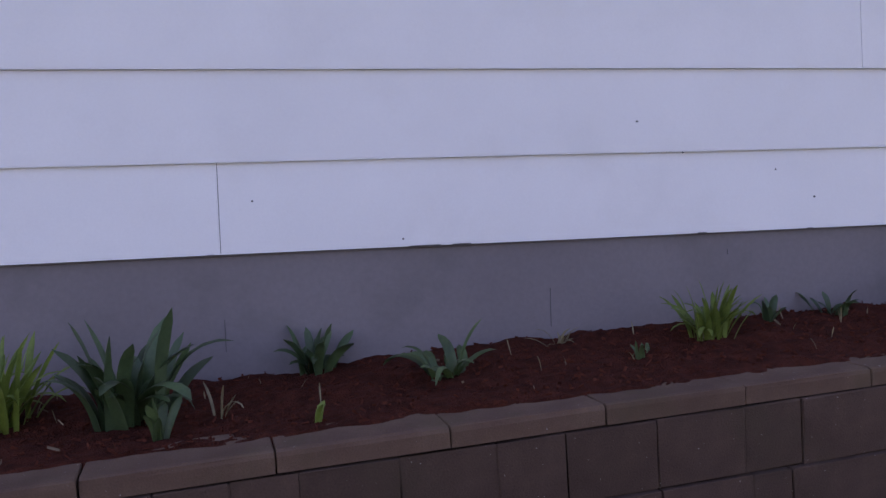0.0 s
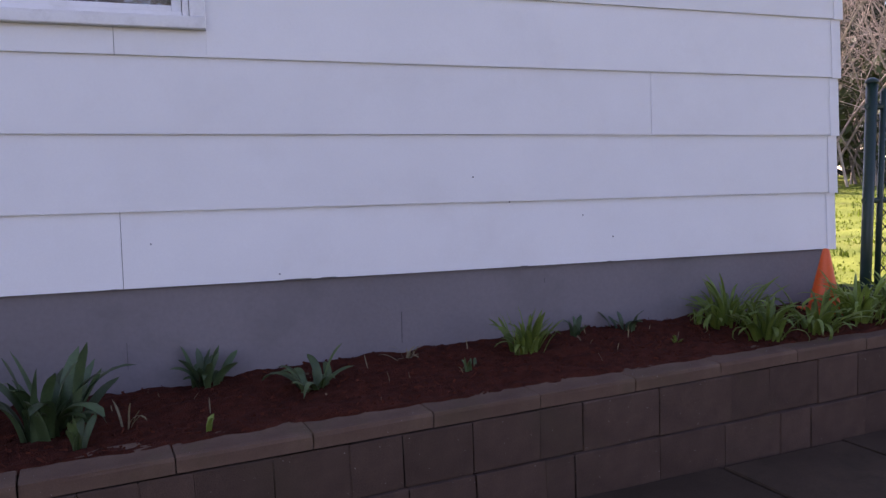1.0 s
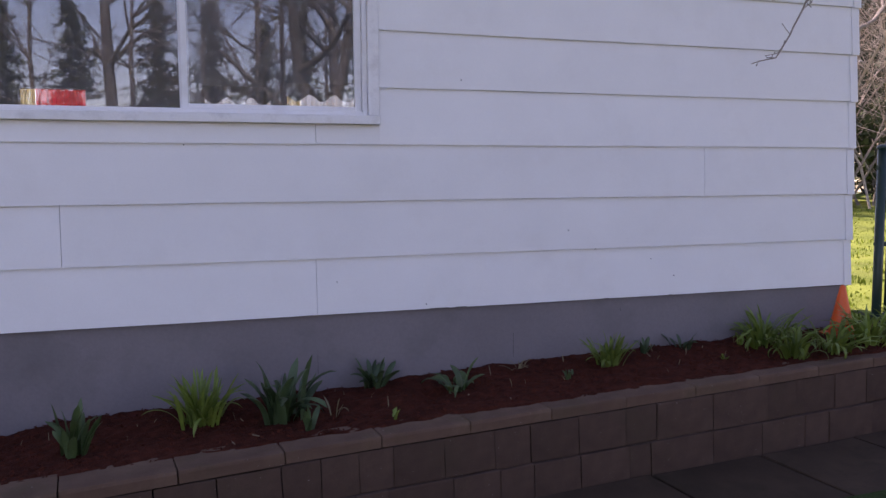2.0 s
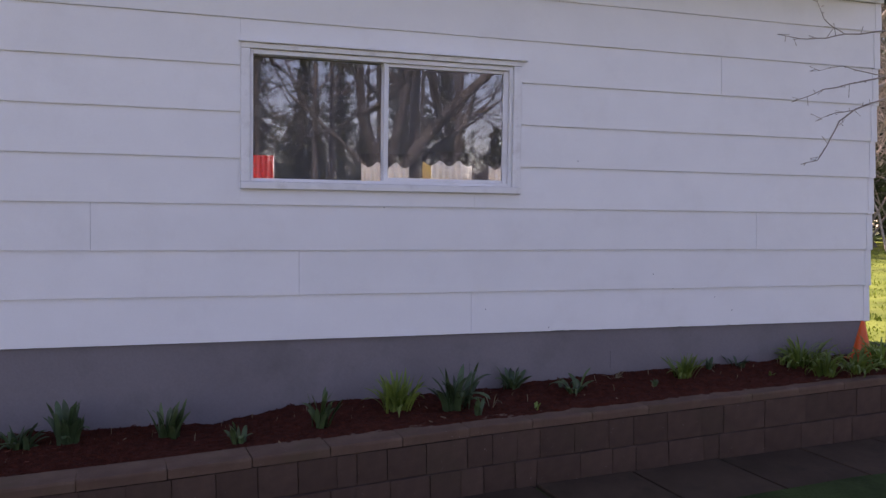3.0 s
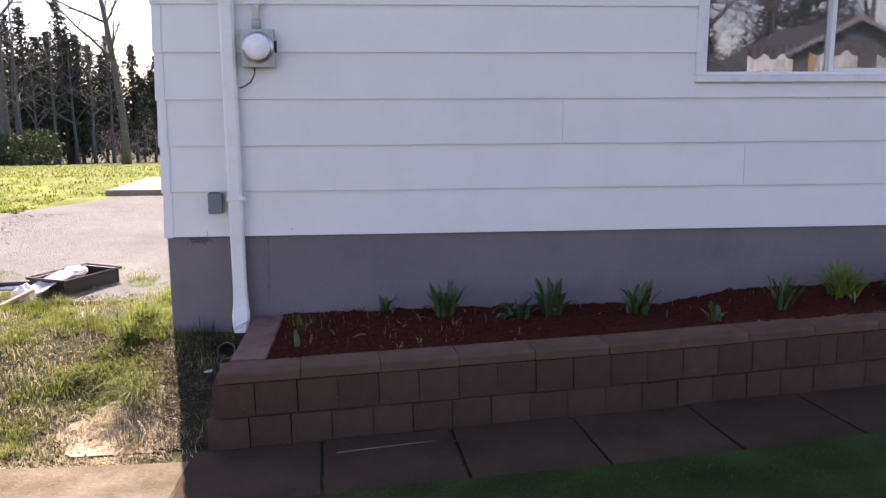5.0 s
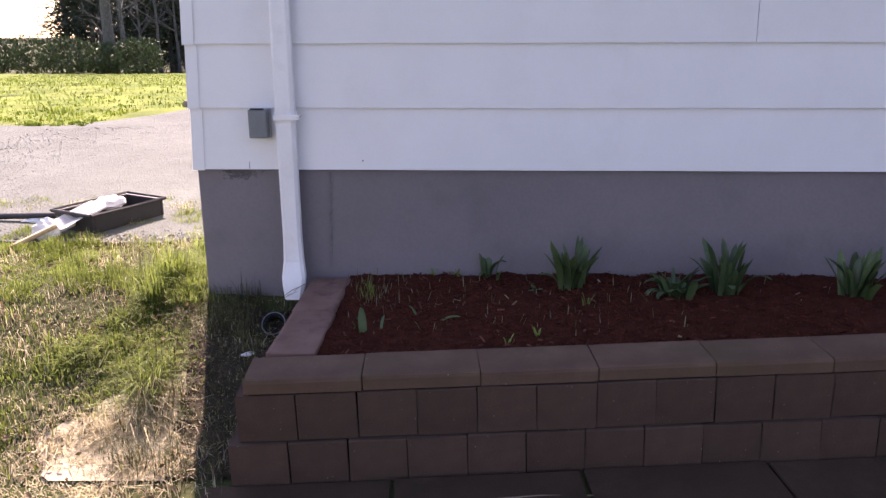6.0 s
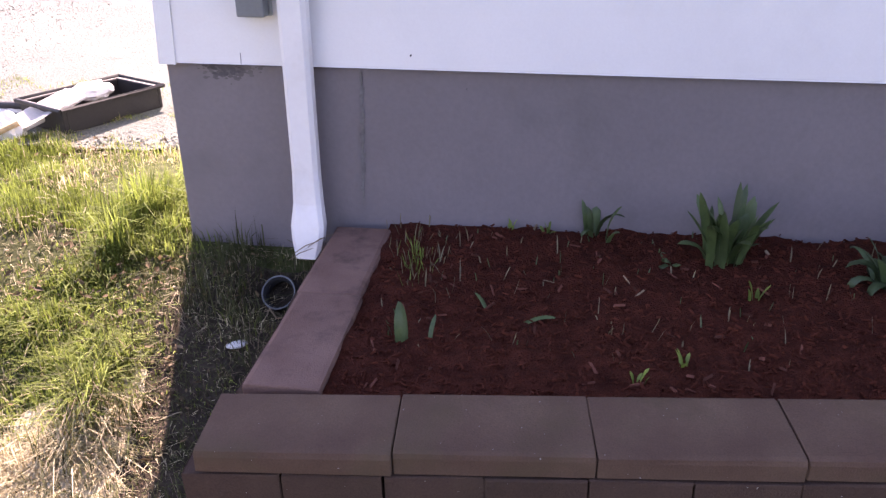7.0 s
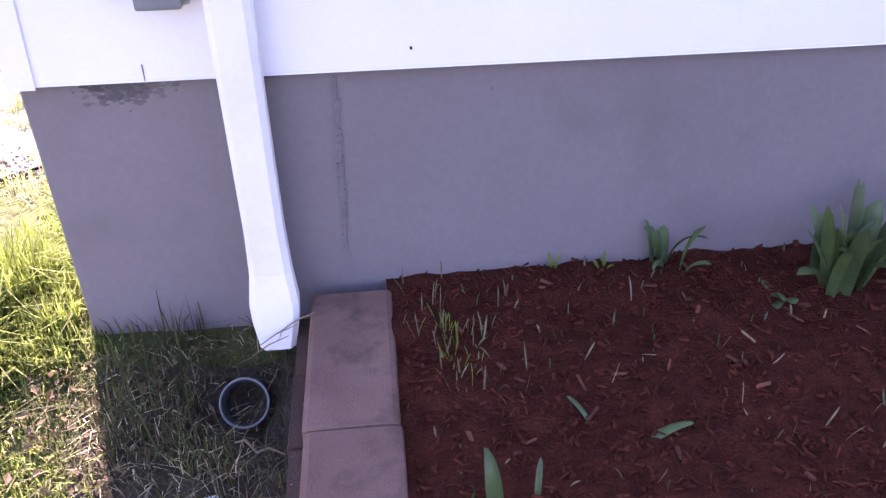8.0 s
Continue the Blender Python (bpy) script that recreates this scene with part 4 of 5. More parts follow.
clump("seedling", 6.25, -0.28, 0.06, 0.12, 8, 0.006, M["leaf"], "short green shoots in the mulch", 27, False)

for x, y, seed in ((1.74, -0.70, 61), (1.63, -0.78, 62), (1.97, -0.36, 63), (1.42, -0.02, 64)):
    clump("seedling", x, y, 0.055, 0.05, 4, 0.006, M["leaf_light"], "tiny yellow-green shoot in the mulch", seed, False)


def broad_leaf(x, y, length, width, az, lean, seed, label):
    ob = thing("broad_leaf", label, "leaf", group="plants in the raised bed", at=(x, y, mulch_z(x, y)))
    r = random.Random(seed)
    v, f = leaf_mesh((0, 0, 0), az, length, width * 0.55, lean, 0.9, r, rows_=10, fold=0.25)
    smooth(raw("leaf_blade", v, f, M["leaf"], ob))
    bm = tube(bmesh.new(), [(0, 0, -0.02), (0, 0, 0.004)], 0.004, 6)
    part("stem", bm, M["leaf_tan"], ob)


broad_leaf(1.06, -0.66, 0.105, 0.040, 1.9, 0.15, 1, "single broad pointed green leaf standing in mulch")
broad_leaf(1.36, -0.55, 0.085, 0.026, 0.15, 1.1, 2, "single green leaf lying over the mulch")
broad_leaf(1.26, -0.49, 0.06, 0.016, 2.4, 0.7, 3, "narrow grey-green leaf in the mulch")
broad_leaf(1.13, -0.66, 0.075, 0.012, 1.3, 0.3, 4, "narrow folded grey-green leaf in the mulch")


def shoots(count, seed, region, height, material, label):
    r = random.Random(seed)
    verts, faces = [], []
    for _ in range(count):
        x, y = region(r)
        h = height * r.uniform(0.5, 1.5)
        v, f = leaf_mesh((x, y, mulch_z(x, y) - 0.005), r.uniform(0, 6.28), h, r.uniform(0.0012, 0.0028), r.uniform(0, 0.5), r.uniform(-0.3, 0.9), r, rows_=4)
        k = len(verts)
        verts += v
        faces += [tuple(k + q for q in t) for t in f]
    return tagged(smooth(raw("shoots", verts, faces, material)), label, "shoots", kind="stuff")


shoots(60, 41, lambda r: (r.gauss(1.05, 0.07), r.gauss(-0.18, 0.12)), 0.045, M["leaf_tan"], "pale cut stubble of old stems in the mulch")
shoots(36, 46, lambda r: (r.gauss(1.03, 0.025), r.gauss(-0.27, 0.07)), 0.05, M["leaf_light"], "yellow-green new stubble in the mulch")
shoots(60, 42, lambda r: (r.uniform(0.98, 2.4), r.uniform(-0.72, -0.05)), 0.04, M["leaf_tan"], "pale dry stems sticking out of the mulch")
shoots(60, 43, lambda r: (r.uniform(2.4, 8.0), r.uniform(-0.4, -0.05)), 0.04, M["leaf_tan"], "thin dry stems sticking out of the mulch")
shoots(50, 44, lambda r: (r.uniform(1.0, 2.4), r.uniform(-0.7, 0.0)), 0.03, M["leaf"], "small green shoots in the mulch")


# ---- grass ----
def blades(name, count, region, height, width, material, label, seed, lean=0.5):
    r = random.Random(seed)
    verts, faces = [], []
    for _ in range(count):
        x, y = region(r)
        z = ground_z(x, y) - 0.01
        tuft = noise.noise((x * 3.1, y * 3.1, 7)) + 0.6 * noise.noise((x * 8.0, y * 8.0, 2))
        h = height * r.uniform(0.45, 1.4) * (0.5 + 1.5 * max(0, tuft + 0.25))
        a = r.uniform(0, 6.28)
        l = abs(r.gauss(0, lean))
        w = width * r.uniform(0.6, 1.3)
        dx, dy = math.cos(a), math.sin(a)
        px, py = -dy * w, dx * w
        k = len(verts)
        m1 = (x + dx * h * 0.25 * l, y + dy * h * 0.25 * l, z + h * 0.55)
        t1 = (x + dx * h * 0.9 * l, y + dy * h * 0.9 * l, z + h * (1 - 0.35 * min(l, 1.6)))
        verts += [(x - px, y - py, z), (x + px, y + py, z), (m1[0] - px * 0.8, m1[1] - py * 0.8, m1[2]), (m1[0] + px * 0.8, m1[1] + py * 0.8, m1[2]), t1]
        faces += [(k, k + 1, k + 3, k + 2), (k + 2, k + 3, k + 4)]
    return tagged(raw(name, verts, faces, material), label, "grass", kind="stuff")


def left_lawn(r):
    while True:
        x, y = r.uniform(-2.6, 0.66), r.uniform(-1.5, 2.0)
        if y > 0.02 and x > 0.19:
            continue
        if x > 0.57 and y < 0:
            continue
        if (x - 0.575) ** 2 + (y + 0.2) ** 2 < 0.0125:
            continue
        if y < -1.08 and (x > -0.1 or r.random() < 0.9):
            continue
        bare = noise.noise((x * 1.6, y * 1.6, 11))
        if bare + 0.5 * noise.noise((x * 7, y * 7, 3)) < 0.0 and r.random() < 0.86:
            continue
        if y > 1.6 and r.random() < 0.6:
            continue
        if x > 0.24 and r.random() < 0.8:
            continue
        if 1.3 * math.exp(-((x - 0.15) / 0.25) ** 2 - ((y + 0.85) / 0.2) ** 2) > r.random() or math.exp(-((x + 0.43) / 0.16) ** 2 - ((y + 0.1) / 0.12) ** 2) > r.random():
            continue
        return x, y


def dry_left(r):
    while True:
        x, y = r.uniform(-2.4, 0.6), r.uniform(-1.3, 1.9)
        if y > 0.02 and x > 0.18:
            continue
        if noise.noise((x * 1.6, y * 1.6, 11)) > 0.12 and r.random() < 0.8:
            continue
        return x, y


def by_house(r):
    while True:
        x, y = r.gauss(0.28, 0.2), r.gauss(0.0, 0.16)
        if x > 0.57 or (x > 0.19 and y > 0.02) or (x - 0.575) ** 2 + (y + 0.2) ** 2 < 0.0125:
            continue
        return x, y


blades("grass", 62000, left_lawn, 0.044, 0.0022, M["rough_grass"], "sunlit patchy green grass beside the house", 1)
blades("dead_grass", 16000, dry_left, 0.045, 0.0016, M["dry_grass"], "matted straw-coloured dead grass", 2, 1.1)
def straw_patch(r):
    while True:
        x, y = r.gauss(0.20, 0.2), r.gauss(-0.90, 0.14)
        if r.random() < 0.35:
            x, y = r.uniform(-1.6, 0.3), r.gauss(-1.22, 0.14)
        if x < 0.50 and y > -1.75 and (y > -1.1 or x < 0.25):
            return x, y


def corner_tuft(r):
    while True:
        x, y = r.gauss(0.08, 0.08), r.uniform(-0.08, 0.8)
        if x > 0.17 and y > 0.0:
            continue
        return x, y


def shade_strip(r):
    while True:
        x, y = r.uniform(0.1, 0.68), r.uniform(-1.12, -0.02)
        if (x - 0.575) ** 2 + (y + 0.2) ** 2 < 0.008:
            continue
        return x, y


# strip in the house's shade: darker straw and green carry part of that shade
blades("dead_grass", 1300, shade_strip, 0.06, 0.0011, M["straw"], "thin matted dry grass beside the block wall", 14, 1.4)
blades("grass", 3000, shade_strip, 0.085, 0.0014, M["shaded_drab_grass"], "thin green grass beside the block wall", 15, 1.3)
blades("dead_grass", 9000, straw_patch, 0.036, 0.0022, M["dry_grass"], "bleached straw in front of the lawn", 12, 1.7)


def tuft_band(r):
    u = r.random()
    if r.random() < 0.4:
        return r.gauss(0.10, 0.09), r.gauss(-0.48, 0.10)
    return 0.08 - 0.36 * u + r.gauss(0, 0.07), 0.06 - 0.55 * u + r.gauss(0, 0.06)


blades("grass", 7000, tuft_band, 0.06, 0.0024, M["rough_grass"], "thick green tufts leaning across the lawn", 16, 1.0)
blades("grass", 4600, corner_tuft, 0.13, 0.0026, M["rough_grass"], "long bright grass round the foundation corner", 13, 0.7)
# corner grass in the same shade-darkened green
blades("grass", 480, by_house, 0.12, 0.0019, M["shaded_drab_grass"], "longer green grass against the foundation corner", 3, 0.5)


def front_lawn(r):
    while True:
        x, y = r.uniform(0.2, 9.5), r.uniform(-4.2, -1.5)
        if y > base_y(x) - 0.66 + 0.1 * noise.noise((x * 2, 0, 4)):
            continue
        return x, y


# blades in the darkened green that stands in for shade
blades("grass", 30000, front_lawn, 0.034, 0.0024, M["shaded_grass"], "short shaded lawn in front of the paving slabs", 4)


def right_lawn(r):
    while True:
        x, y = r.uniform(8.4, 17), r.uniform(-1, 12)
        if y > -0.4 and r.random() < (y + 0.4) / 16:
            continue
        return x, y


blades("grass", 44000, right_lawn, 0.036, 0.009, M["grass"], "bright sunlit lawn behind the fence", 5)


def far_left(r):
    y = 6 + 36 * r.random() ** 1.6
    return r.uniform(-3 - y * 0.5, -3.3 if y < 8 else -1.5), y


blades("grass", 30000, far_left, 0.045, 0.012, M["grass"], "bright sunlit lawn beyond the driveway", 6)

# ---- leaf litter ----
def litter(count, seed):
    r = random.Random(seed)
    verts, faces = [], []
    while len(verts) < 5 * count:
        x, y = r.uniform(-2.4, 0.5), r.uniform(-1.25, 1.0)
        if (y > -0.02 and x > 0.17) or noise.noise((x * 2.3, y * 2.3, 31)) + r.gauss(0, 0.2) < 0.05:
            continue
        z, s_ = ground_z(x, y) + r.uniform(0.008, 0.03), r.uniform(0.006, 0.02)
        m = pose(x, y, z, r.gauss(0, 30), r.gauss(0, 30), r.uniform(0, 360))
        k = len(verts)
        for c in ((-1, 0, 0), (-0.1, -0.5, 0.18), (1, 0, 0.1), (0.1, 0.5, 0.18), (0, 0, -0.05)):
            verts.append(tuple(m @ (Vector(c) * s_)))
        faces += [(k, k + 1, k + 4), (k + 1, k + 2, k + 4), (k + 2, k + 3, k + 4), (k + 3, k, k + 4)]
    tagged(raw("dead_leaves", verts, faces, M["dead_leaf"]), "curled brown dead leaves scattered over the lawn", "leaves", kind="stuff")


litter(2200, 77)

# ---- gravel stones ----
r = random.Random(9)
verts, faces = [], []
for _ in range(9000):
    y = 0.9 + 5.0 * r.random() ** 1.5
    x = r.uniform(-3.6, 0.15)
    s = r.uniform(0.005, 0.014)
    z = ground_z(x, y) + 0.012
    k = len(verts)
    m = pose(x, y, z, r.uniform(0, 360), r.uniform(0, 360), r.uniform(0, 360))
    for c in ((1, 0, 0), (-1, 0, 0), (0, 0.8, 0), (0, -0.8, 0), (0, 0, 0.6), (0, 0, -0.6)):
        verts.append(tuple(m @ (Vector(c) * s)))
    for f in ((0, 2, 4), (2, 1, 4), (1, 3, 4), (3, 0, 4), (2, 0, 5), (1, 2, 5), (3, 1, 5), (0, 3, 5)):
        faces.append(tuple(k + i for i in f))
tagged(raw("gravel_stones", verts, faces, M["pebble"]), "loose sunlit gravel stones", "gravel", kind="stuff")

# ---- concrete apron and stepping slab ----
zc = ground_z(-3, 9)
tagged(part("concrete_pad", boxed(-2.85, 8.15, zc - 0.1, 0.0, 10.6, zc + 0.10, bevel=0.02), M["concrete"]), "pale sunlit concrete pad with a dark edge", "concrete pad", kind="structure")
bm = bmesh.new()
box(bm, -1.6, -2.1, -0.06, 0.595, -1.28, 0.020, bevel=0.012)
bmesh.ops.subdivide_edges(bm, edges=bm.edges[:], cuts=9)
for v in bm.verts:
    v.co.y += 0.09 * noise.noise((v.co.x * 3, 1, 1))
tagged(part("concrete_path", bm, M["path"]), "worn dirty concrete path slab beside the lawn", "path", kind="structure")

# ---- tray with tools on the driveway ----
TX, TY = -0.85, 1.33
TZ = ground_z(TX, TY) + 0.013
tray = thing("mixing_tray", "dusty black plastic mixing tray on the gravel", "tray", at=(TX, TY, TZ))
tray.rotation_euler = (0, 0, radians(64))
bm = bmesh.new()
L2, W2, HT = 0.26, 0.15, 0.12
for a in ((-L2, -W2, 0, L2, W2, 0.012), (-L2 - 0.02, -W2 - 0.02, 0.006, -L2 + 0.004, W2 + 0.02, HT), (L2 - 0.004, -W2 - 0.02, 0.006, L2 + 0.02, W2 + 0.02, HT), (-L2, -W2 - 0.02, 0.006, L2, -W2 + 0.002, HT), (-L2, W2 - 0.002, 0.006, L2, W2 + 0.02, HT)):
    box(bm, *a, bevel=0.004)
tub = part("tub", bm, M["tray"], tray)
bm = tube(bmesh.new(), [(-L2 - 0.03, -W2 - 0.03, HT), (L2 + 0.03, -W2 - 0.03, HT), (L2 + 0.03, W2 + 0.03, HT), (-L2 - 0.03, W2 + 0.03, HT), (-L2 - 0.03, -W2 - 0.03, HT)], 0.012, 6)
part("lip", bm, M["tray"], tub)


def crumple(name, x, y, z, sx, sy, sz, seed, label, category, rz=0):
    bm = bmesh.new()
    bmesh.ops.create_icosphere(bm, subdivisions=3, radius=1)
    for v in bm.verts:
        n = 1 + 0.28 * noise.noise(v.co * 2.3 + Vector((seed, 0, 0))) + 0.14 * noise.noise(v.co * 6 + Vector((0, seed, 0)))
        v.co = Vector((v.co.x * sx * n, v.co.y * sy * n, max(v.co.z * sz * n, -sz * 0.5)))
    ob = part(name, bm, M["white"])
    ob.matrix_world = pose(x, y, z + sz * 0.5, 0, 0, rz)
    return tagged(ob, label, category)


crumple("rag", TX - 0.02, TY + 0.02, TZ + 0.09, 0.13, 0.08, 0.05, 3, "crumpled white cloth lying in the tray", "cloth", 69)
crumple("rag", -1.18, 1.38, TZ, 0.24, 0.07, 0.03, 5, "crumpled white cloth on the driveway edge", "cloth", 20)
crumple("bag", -1.09, 0.97, ground_z(-1.09, 0.97), 0.075, 0.07, 0.085, 8, "small white crumpled plastic bag on the grass", "bag", 10)
shovel = thing("shovel", "white-bladed shovel with pale wooden handle leaning on the tray", "shovel", at=(0, 0, 0))
bm = bmesh.new()
for i in range(7):
    u = i / 6
    w = 0.10 * (1 - 0.2 * u ** 3)
    for s in (-1, 0, 1):
        bm.verts.new((s * w, 0.30 * u, -0.03 * (1 - s * s) * (1 - u)))
bm.verts.ensure_lookup_table()
for i in range(6):
    for s in (0, 1):
        a = 3 * i + s
        bm.faces.new((bm.verts[a], bm.verts[a + 1], bm.verts[a + 4], bm.verts[a + 3]))
bmesh.ops.solidify(bm, geom=bm.faces[:], thickness=0.004)
mm = pose(-1.02, 0.96, TZ + 0.07, 18, 0, -34)
bm.transform(mm)
part("blade", bm, M["white"], shovel, "white dusty blade")
bm = tube(bmesh.new(), [mm @ Vector((0, 0.0, 0)), mm @ Vector((0, -0.30, 0.02))], 0.016, 8)
part("handle", bm, M["wood"], shovel)

tagged(smooth(part("tool_handle", tube(bmesh.new(), [(-1.62, 1.34, TZ + 0.03), (-1.2, 1.30, TZ + 0.05), (-0.86, 1.28, TZ + 0.10)], 0.02, 10), M["tray"])), "dark dusty tool handle lying against the tray", "tool")
tagged(smooth(part("wooden_stick", tube(bmesh.new(), [(-1.04, 0.98, TZ + 0.02), (-0.93, 1.12, TZ + 0.07), (-0.84, 1.25, TZ + 0.125)], 0.013, 8), M["white"])), "pale painted stick leaning on the tray", "stick")
crumple("paper_scrap", 5.05, -1.74, 0.135, 0.05, 0.02, 0.012, 17, "small white scrap on the shaded lawn", "scrap", 20)
crumple("paper_scrap", 0.52, -0.42, 0.185, 0.03, 0.018, 0.008, 11, "small torn scrap of white paper in the grass", "scrap", 30)
bm = tube(bmesh.new(), [(0.567, -0.30, 0.235), (0.59, -0.305, 0.245), (0.615, -0.33, 0.232), (0.64, -0.325, 0.236), (0.672, -0.338, 0.228)], [0.002, 0.003, 0.003, 0.0025, 0.0015], 6)
tagged(part("root", bm, M["straw"]), "thin pale bent root beside the block wall", "root")
for i, (x, y, z) in enumerate(((0.64, -0.125, 0.36), (0.66, -0.12, 0.385), (0.70, -0.10, 0.40))):
    bm = tube(bmesh.new(), [(x - 0.04, y - 0.01, z - 0.03), (x, y - 0.012, z), (x + 0.045, y - 0.012, z + 0.02)], [0.0012, 0.0016, 0.0008], 5)
    tagged(part("straw", bm, M["straw"]), "bent dry straw caught on the downspout's end", "straw", "straws on the downspout")

# ---- a stalk on the path and cut stick ----
bm = tube(bmesh.new(), [(1.30, -1.30, 0.045), (1.5, -1.27, 0.05), (1.72, -1.24, 0.056), (1.9, -1.235, 0.058)], [0.004, 0.004, 0.003, 0.002], 6)
tagged(part("dry_stalk", bm, M["straw"]), "long dry pale stalk lying on the paving", "stalk")


# ---- trees ----
def limb(bm, p, d, length, radius, depth, r, sides=6, droop=0.0, kids=(2, 4), spread=0.7):
    pts, rad = [p.copy()], [radius]
    n = 5
    for i in range(n):
        d = (d + Vector((r.gauss(0, 0.11), r.gauss(0, 0.11), r.gauss(0, 0.08) - droop))).normalized()
        p = p + d * (length / n)
        pts.append(p.copy())
        rad.append(radius * (1 - 0.62 * (i + 1) / n))
    tube(bm, pts, rad, sides, cap=False)
    if depth <= 0:
        return
    for _ in range(r.randint(*kids)):
        k = r.randint(2, n)
        a = Vector((r.gauss(0, 1), r.gauss(0, 1), r.gauss(0.25, 0.7))).normalized()
        limb(bm, pts[k], (d * 0.75 + a * spread).normalized(), length * r.uniform(0.45, 0.75), max(rad[k] * 0.7, 0.004), depth - 1, r, max(3, sides - 1), droop, kids, spread)


def bare_tree(x, y, height, radius, seed, depth=4, label="tall bare deciduous tree with grey-brown bark", material="bark", kids=(3, 5), lean=(0, 0)):
    r = random.Random(seed)
    z = ground_z(x, y) - 0.2
    ob = thing("tree", label, "tree", group="bare trees", at=(x, y, z))
    bm = bmesh.new()
    pts = [Vector((lean[0] * u * u * height + 0.12 * noise.noise((u * 3, seed, 0)), lean[1] * u * height + 0.12 * noise.noise((0, u * 3, seed)), u * height)) for u in [i / 8 for i in range(9)]]
    rad = [radius * (1.25 if i == 0 else 1) * (1 - 0.8 * i / 8) for i in range(9)]
    tube(bm, pts, rad, 12)
    smooth(part("trunk", bm, M[material], ob))
    bm = bmesh.new()
    for i in range(3, 9):
        for _ in range(3):
            a = r.uniform(0, 6.28)
            limb(bm, pts[i], Vector((math.cos(a), math.sin(a), r.uniform(0.25, 0.9))).normalized(), height * r.uniform(0.16, 0.32), rad[i] * 0.55, depth - 2, r, 6, 0.0, kids)
    smooth(part("crown", bm, M[material], ob))
    return ob


def conifer(x, y, height, spread, seed, label="tall dark conifer with drooping uneven boughs"):
    r = random.Random(seed)
    z = ground_z(x, y) - 0.2
    ob = thing("conifer", label, "tree", group="conifers", at=(x, y, z))
    smooth(part("trunk", tube(bmesh.new(), [(0, 0, 0), (0.05, 0.02, height * 0.5), (0, 0, height)], [height * 0.014, height * 0.009, 0.02], 8), M["bark"], ob))
    verts, faces = [], []
    lo = height * r.uniform(0.12, 0.3)
    zc_ = lo
    while zc_ < height:
        u = (zc_ - lo) / (height - lo)
        reach = spread * (1 - u) ** 0.8 + 0.15
        for _ in range(7):
            a = r.uniform(0, 6.28)
            ln = reach * r.uniform(0.45, 1.15)
            d = Vector((math.cos(a), math.sin(a), r.uniform(-0.25, 0.12)))
            n = max(3, int(ln / 0.22))
            for i in range(n):
                t = (i + 0.6) / n
                c = d * ln * t + Vector((0, 0, zc_ - 0.25 * ln * t * t))
                for _k in range(2):
                    sz = r.uniform(0.14, 0.34) * (1.1 - 0.4 * t)
                    m = Matrix.Translation(c + Vector((r.gauss(0, 0.1), r.gauss(0, 0.1), r.gauss(0, 0.07)))) @ pose(0, 0, 0, r.uniform(-50, 50), r.uniform(-50, 50), r.uniform(0, 360))
                    k = len(verts)
                    for q in ((-sz, 0, 0), (0, -sz * 0.28, 0.02), (sz, 0, -0.03), (0, sz * 0.28, 0.02)):
                        verts.append(tuple(m @ Vector(q)))
                    faces.append((k, k + 1, k + 2, k + 3))
        zc_ += height * 0.022
    raw("crown", verts, faces, M["needles"], ob)
    return ob


# behind the driveway
rr = random.Random(33)
for i in range(22):
    y = rr.uniform(54, 72)
    u = (i + rr.uniform(-0.4, 0.4)) / 21
    x = 1.5 - (y + 5) * (0.50 - 0.24 * u)
    conifer(x, y, (15.0 - 7.0 * u) * rr.uniform(0.8, 1.12), rr.uniform(2.4, 3.6), 100 + i)
for i in range(7):
    y = rr.uniform(50, 53)
    bare_tree(1.5 - (y + 5) * (0.45 - 0.022 * i), y, rr.uniform(7, 10), 0.13, 210 + i, 3)
bare_tree(-13.7, 45.0, 17, 0.24, 5, 4, lean=(-0.14, 0))
bare_tree(-20.6, 45.0, 17, 0.36, 6, 4)
bare_tree(-19.3, 44.0, 10, 0.11, 7, 3)


def shrub(x, y, w, h, seed, label="rounded green bush beside the road"):
    r = random.Random(seed)
    ob = thing("bush", label, "bush", at=(x, y, ground_z(x, y) - 0.05))
    bm = bmesh.new()
    for _ in range(7):
        a = r.uniform(0, 6.28)
        limb(bm, Vector((0, 0, 0)), Vector((math.cos(a) * 0.6, math.sin(a) * 0.6, 0.8)).normalized(), h * 0.7, 0.025, 1, r, 5)
    part("stem", bm, M["bark"], ob)
    verts, faces = [], []
    for _ in range(2600):
        d = Vector((r.gauss(0, 1), r.gauss(0, 1), r.gauss(0, 1))).normalized() * r.uniform(0.5, 1) ** 0.5
        n = 1 + 0.35 * noise.noise(d * 2 + Vector((seed, 0, 0)))
        c = Vector((d.x * w * n, d.y * w * n, h * 0.5 + d.z * h * 0.5 * n))
        s = r.uniform(0.06, 0.13)
        m = Matrix.Translation(c) @ pose(0, 0, 0, r.uniform(0, 360), r.uniform(0, 360), r.uniform(0, 360))
        k = len(verts)
        for q in ((-s, 0, 0), (0, -s * 0.5, 0), (s, 0, 0), (0, s * 0.5, 0)):
            verts.append(tuple(m @ Vector(q)))
        faces.append((k, k + 1, k + 2, k + 3))
    raw("foliage", verts, faces, M["bush"], ob)


shrub(-18.2, 43, 1.5, 2.1, 3)
shrub(-20.6, 44, 1.3, 1.8, 4)
shrub(-23.2, 45, 1.7, 2.2, 5)
for i, (x, y) in enumerate(((-25.8, 45.6), (-28.4, 46.2), (-31.0, 45.8))):
    shrub(x, y, 1.8, 2.3, 24 + i, "low dark bush at the lawn's far edge")


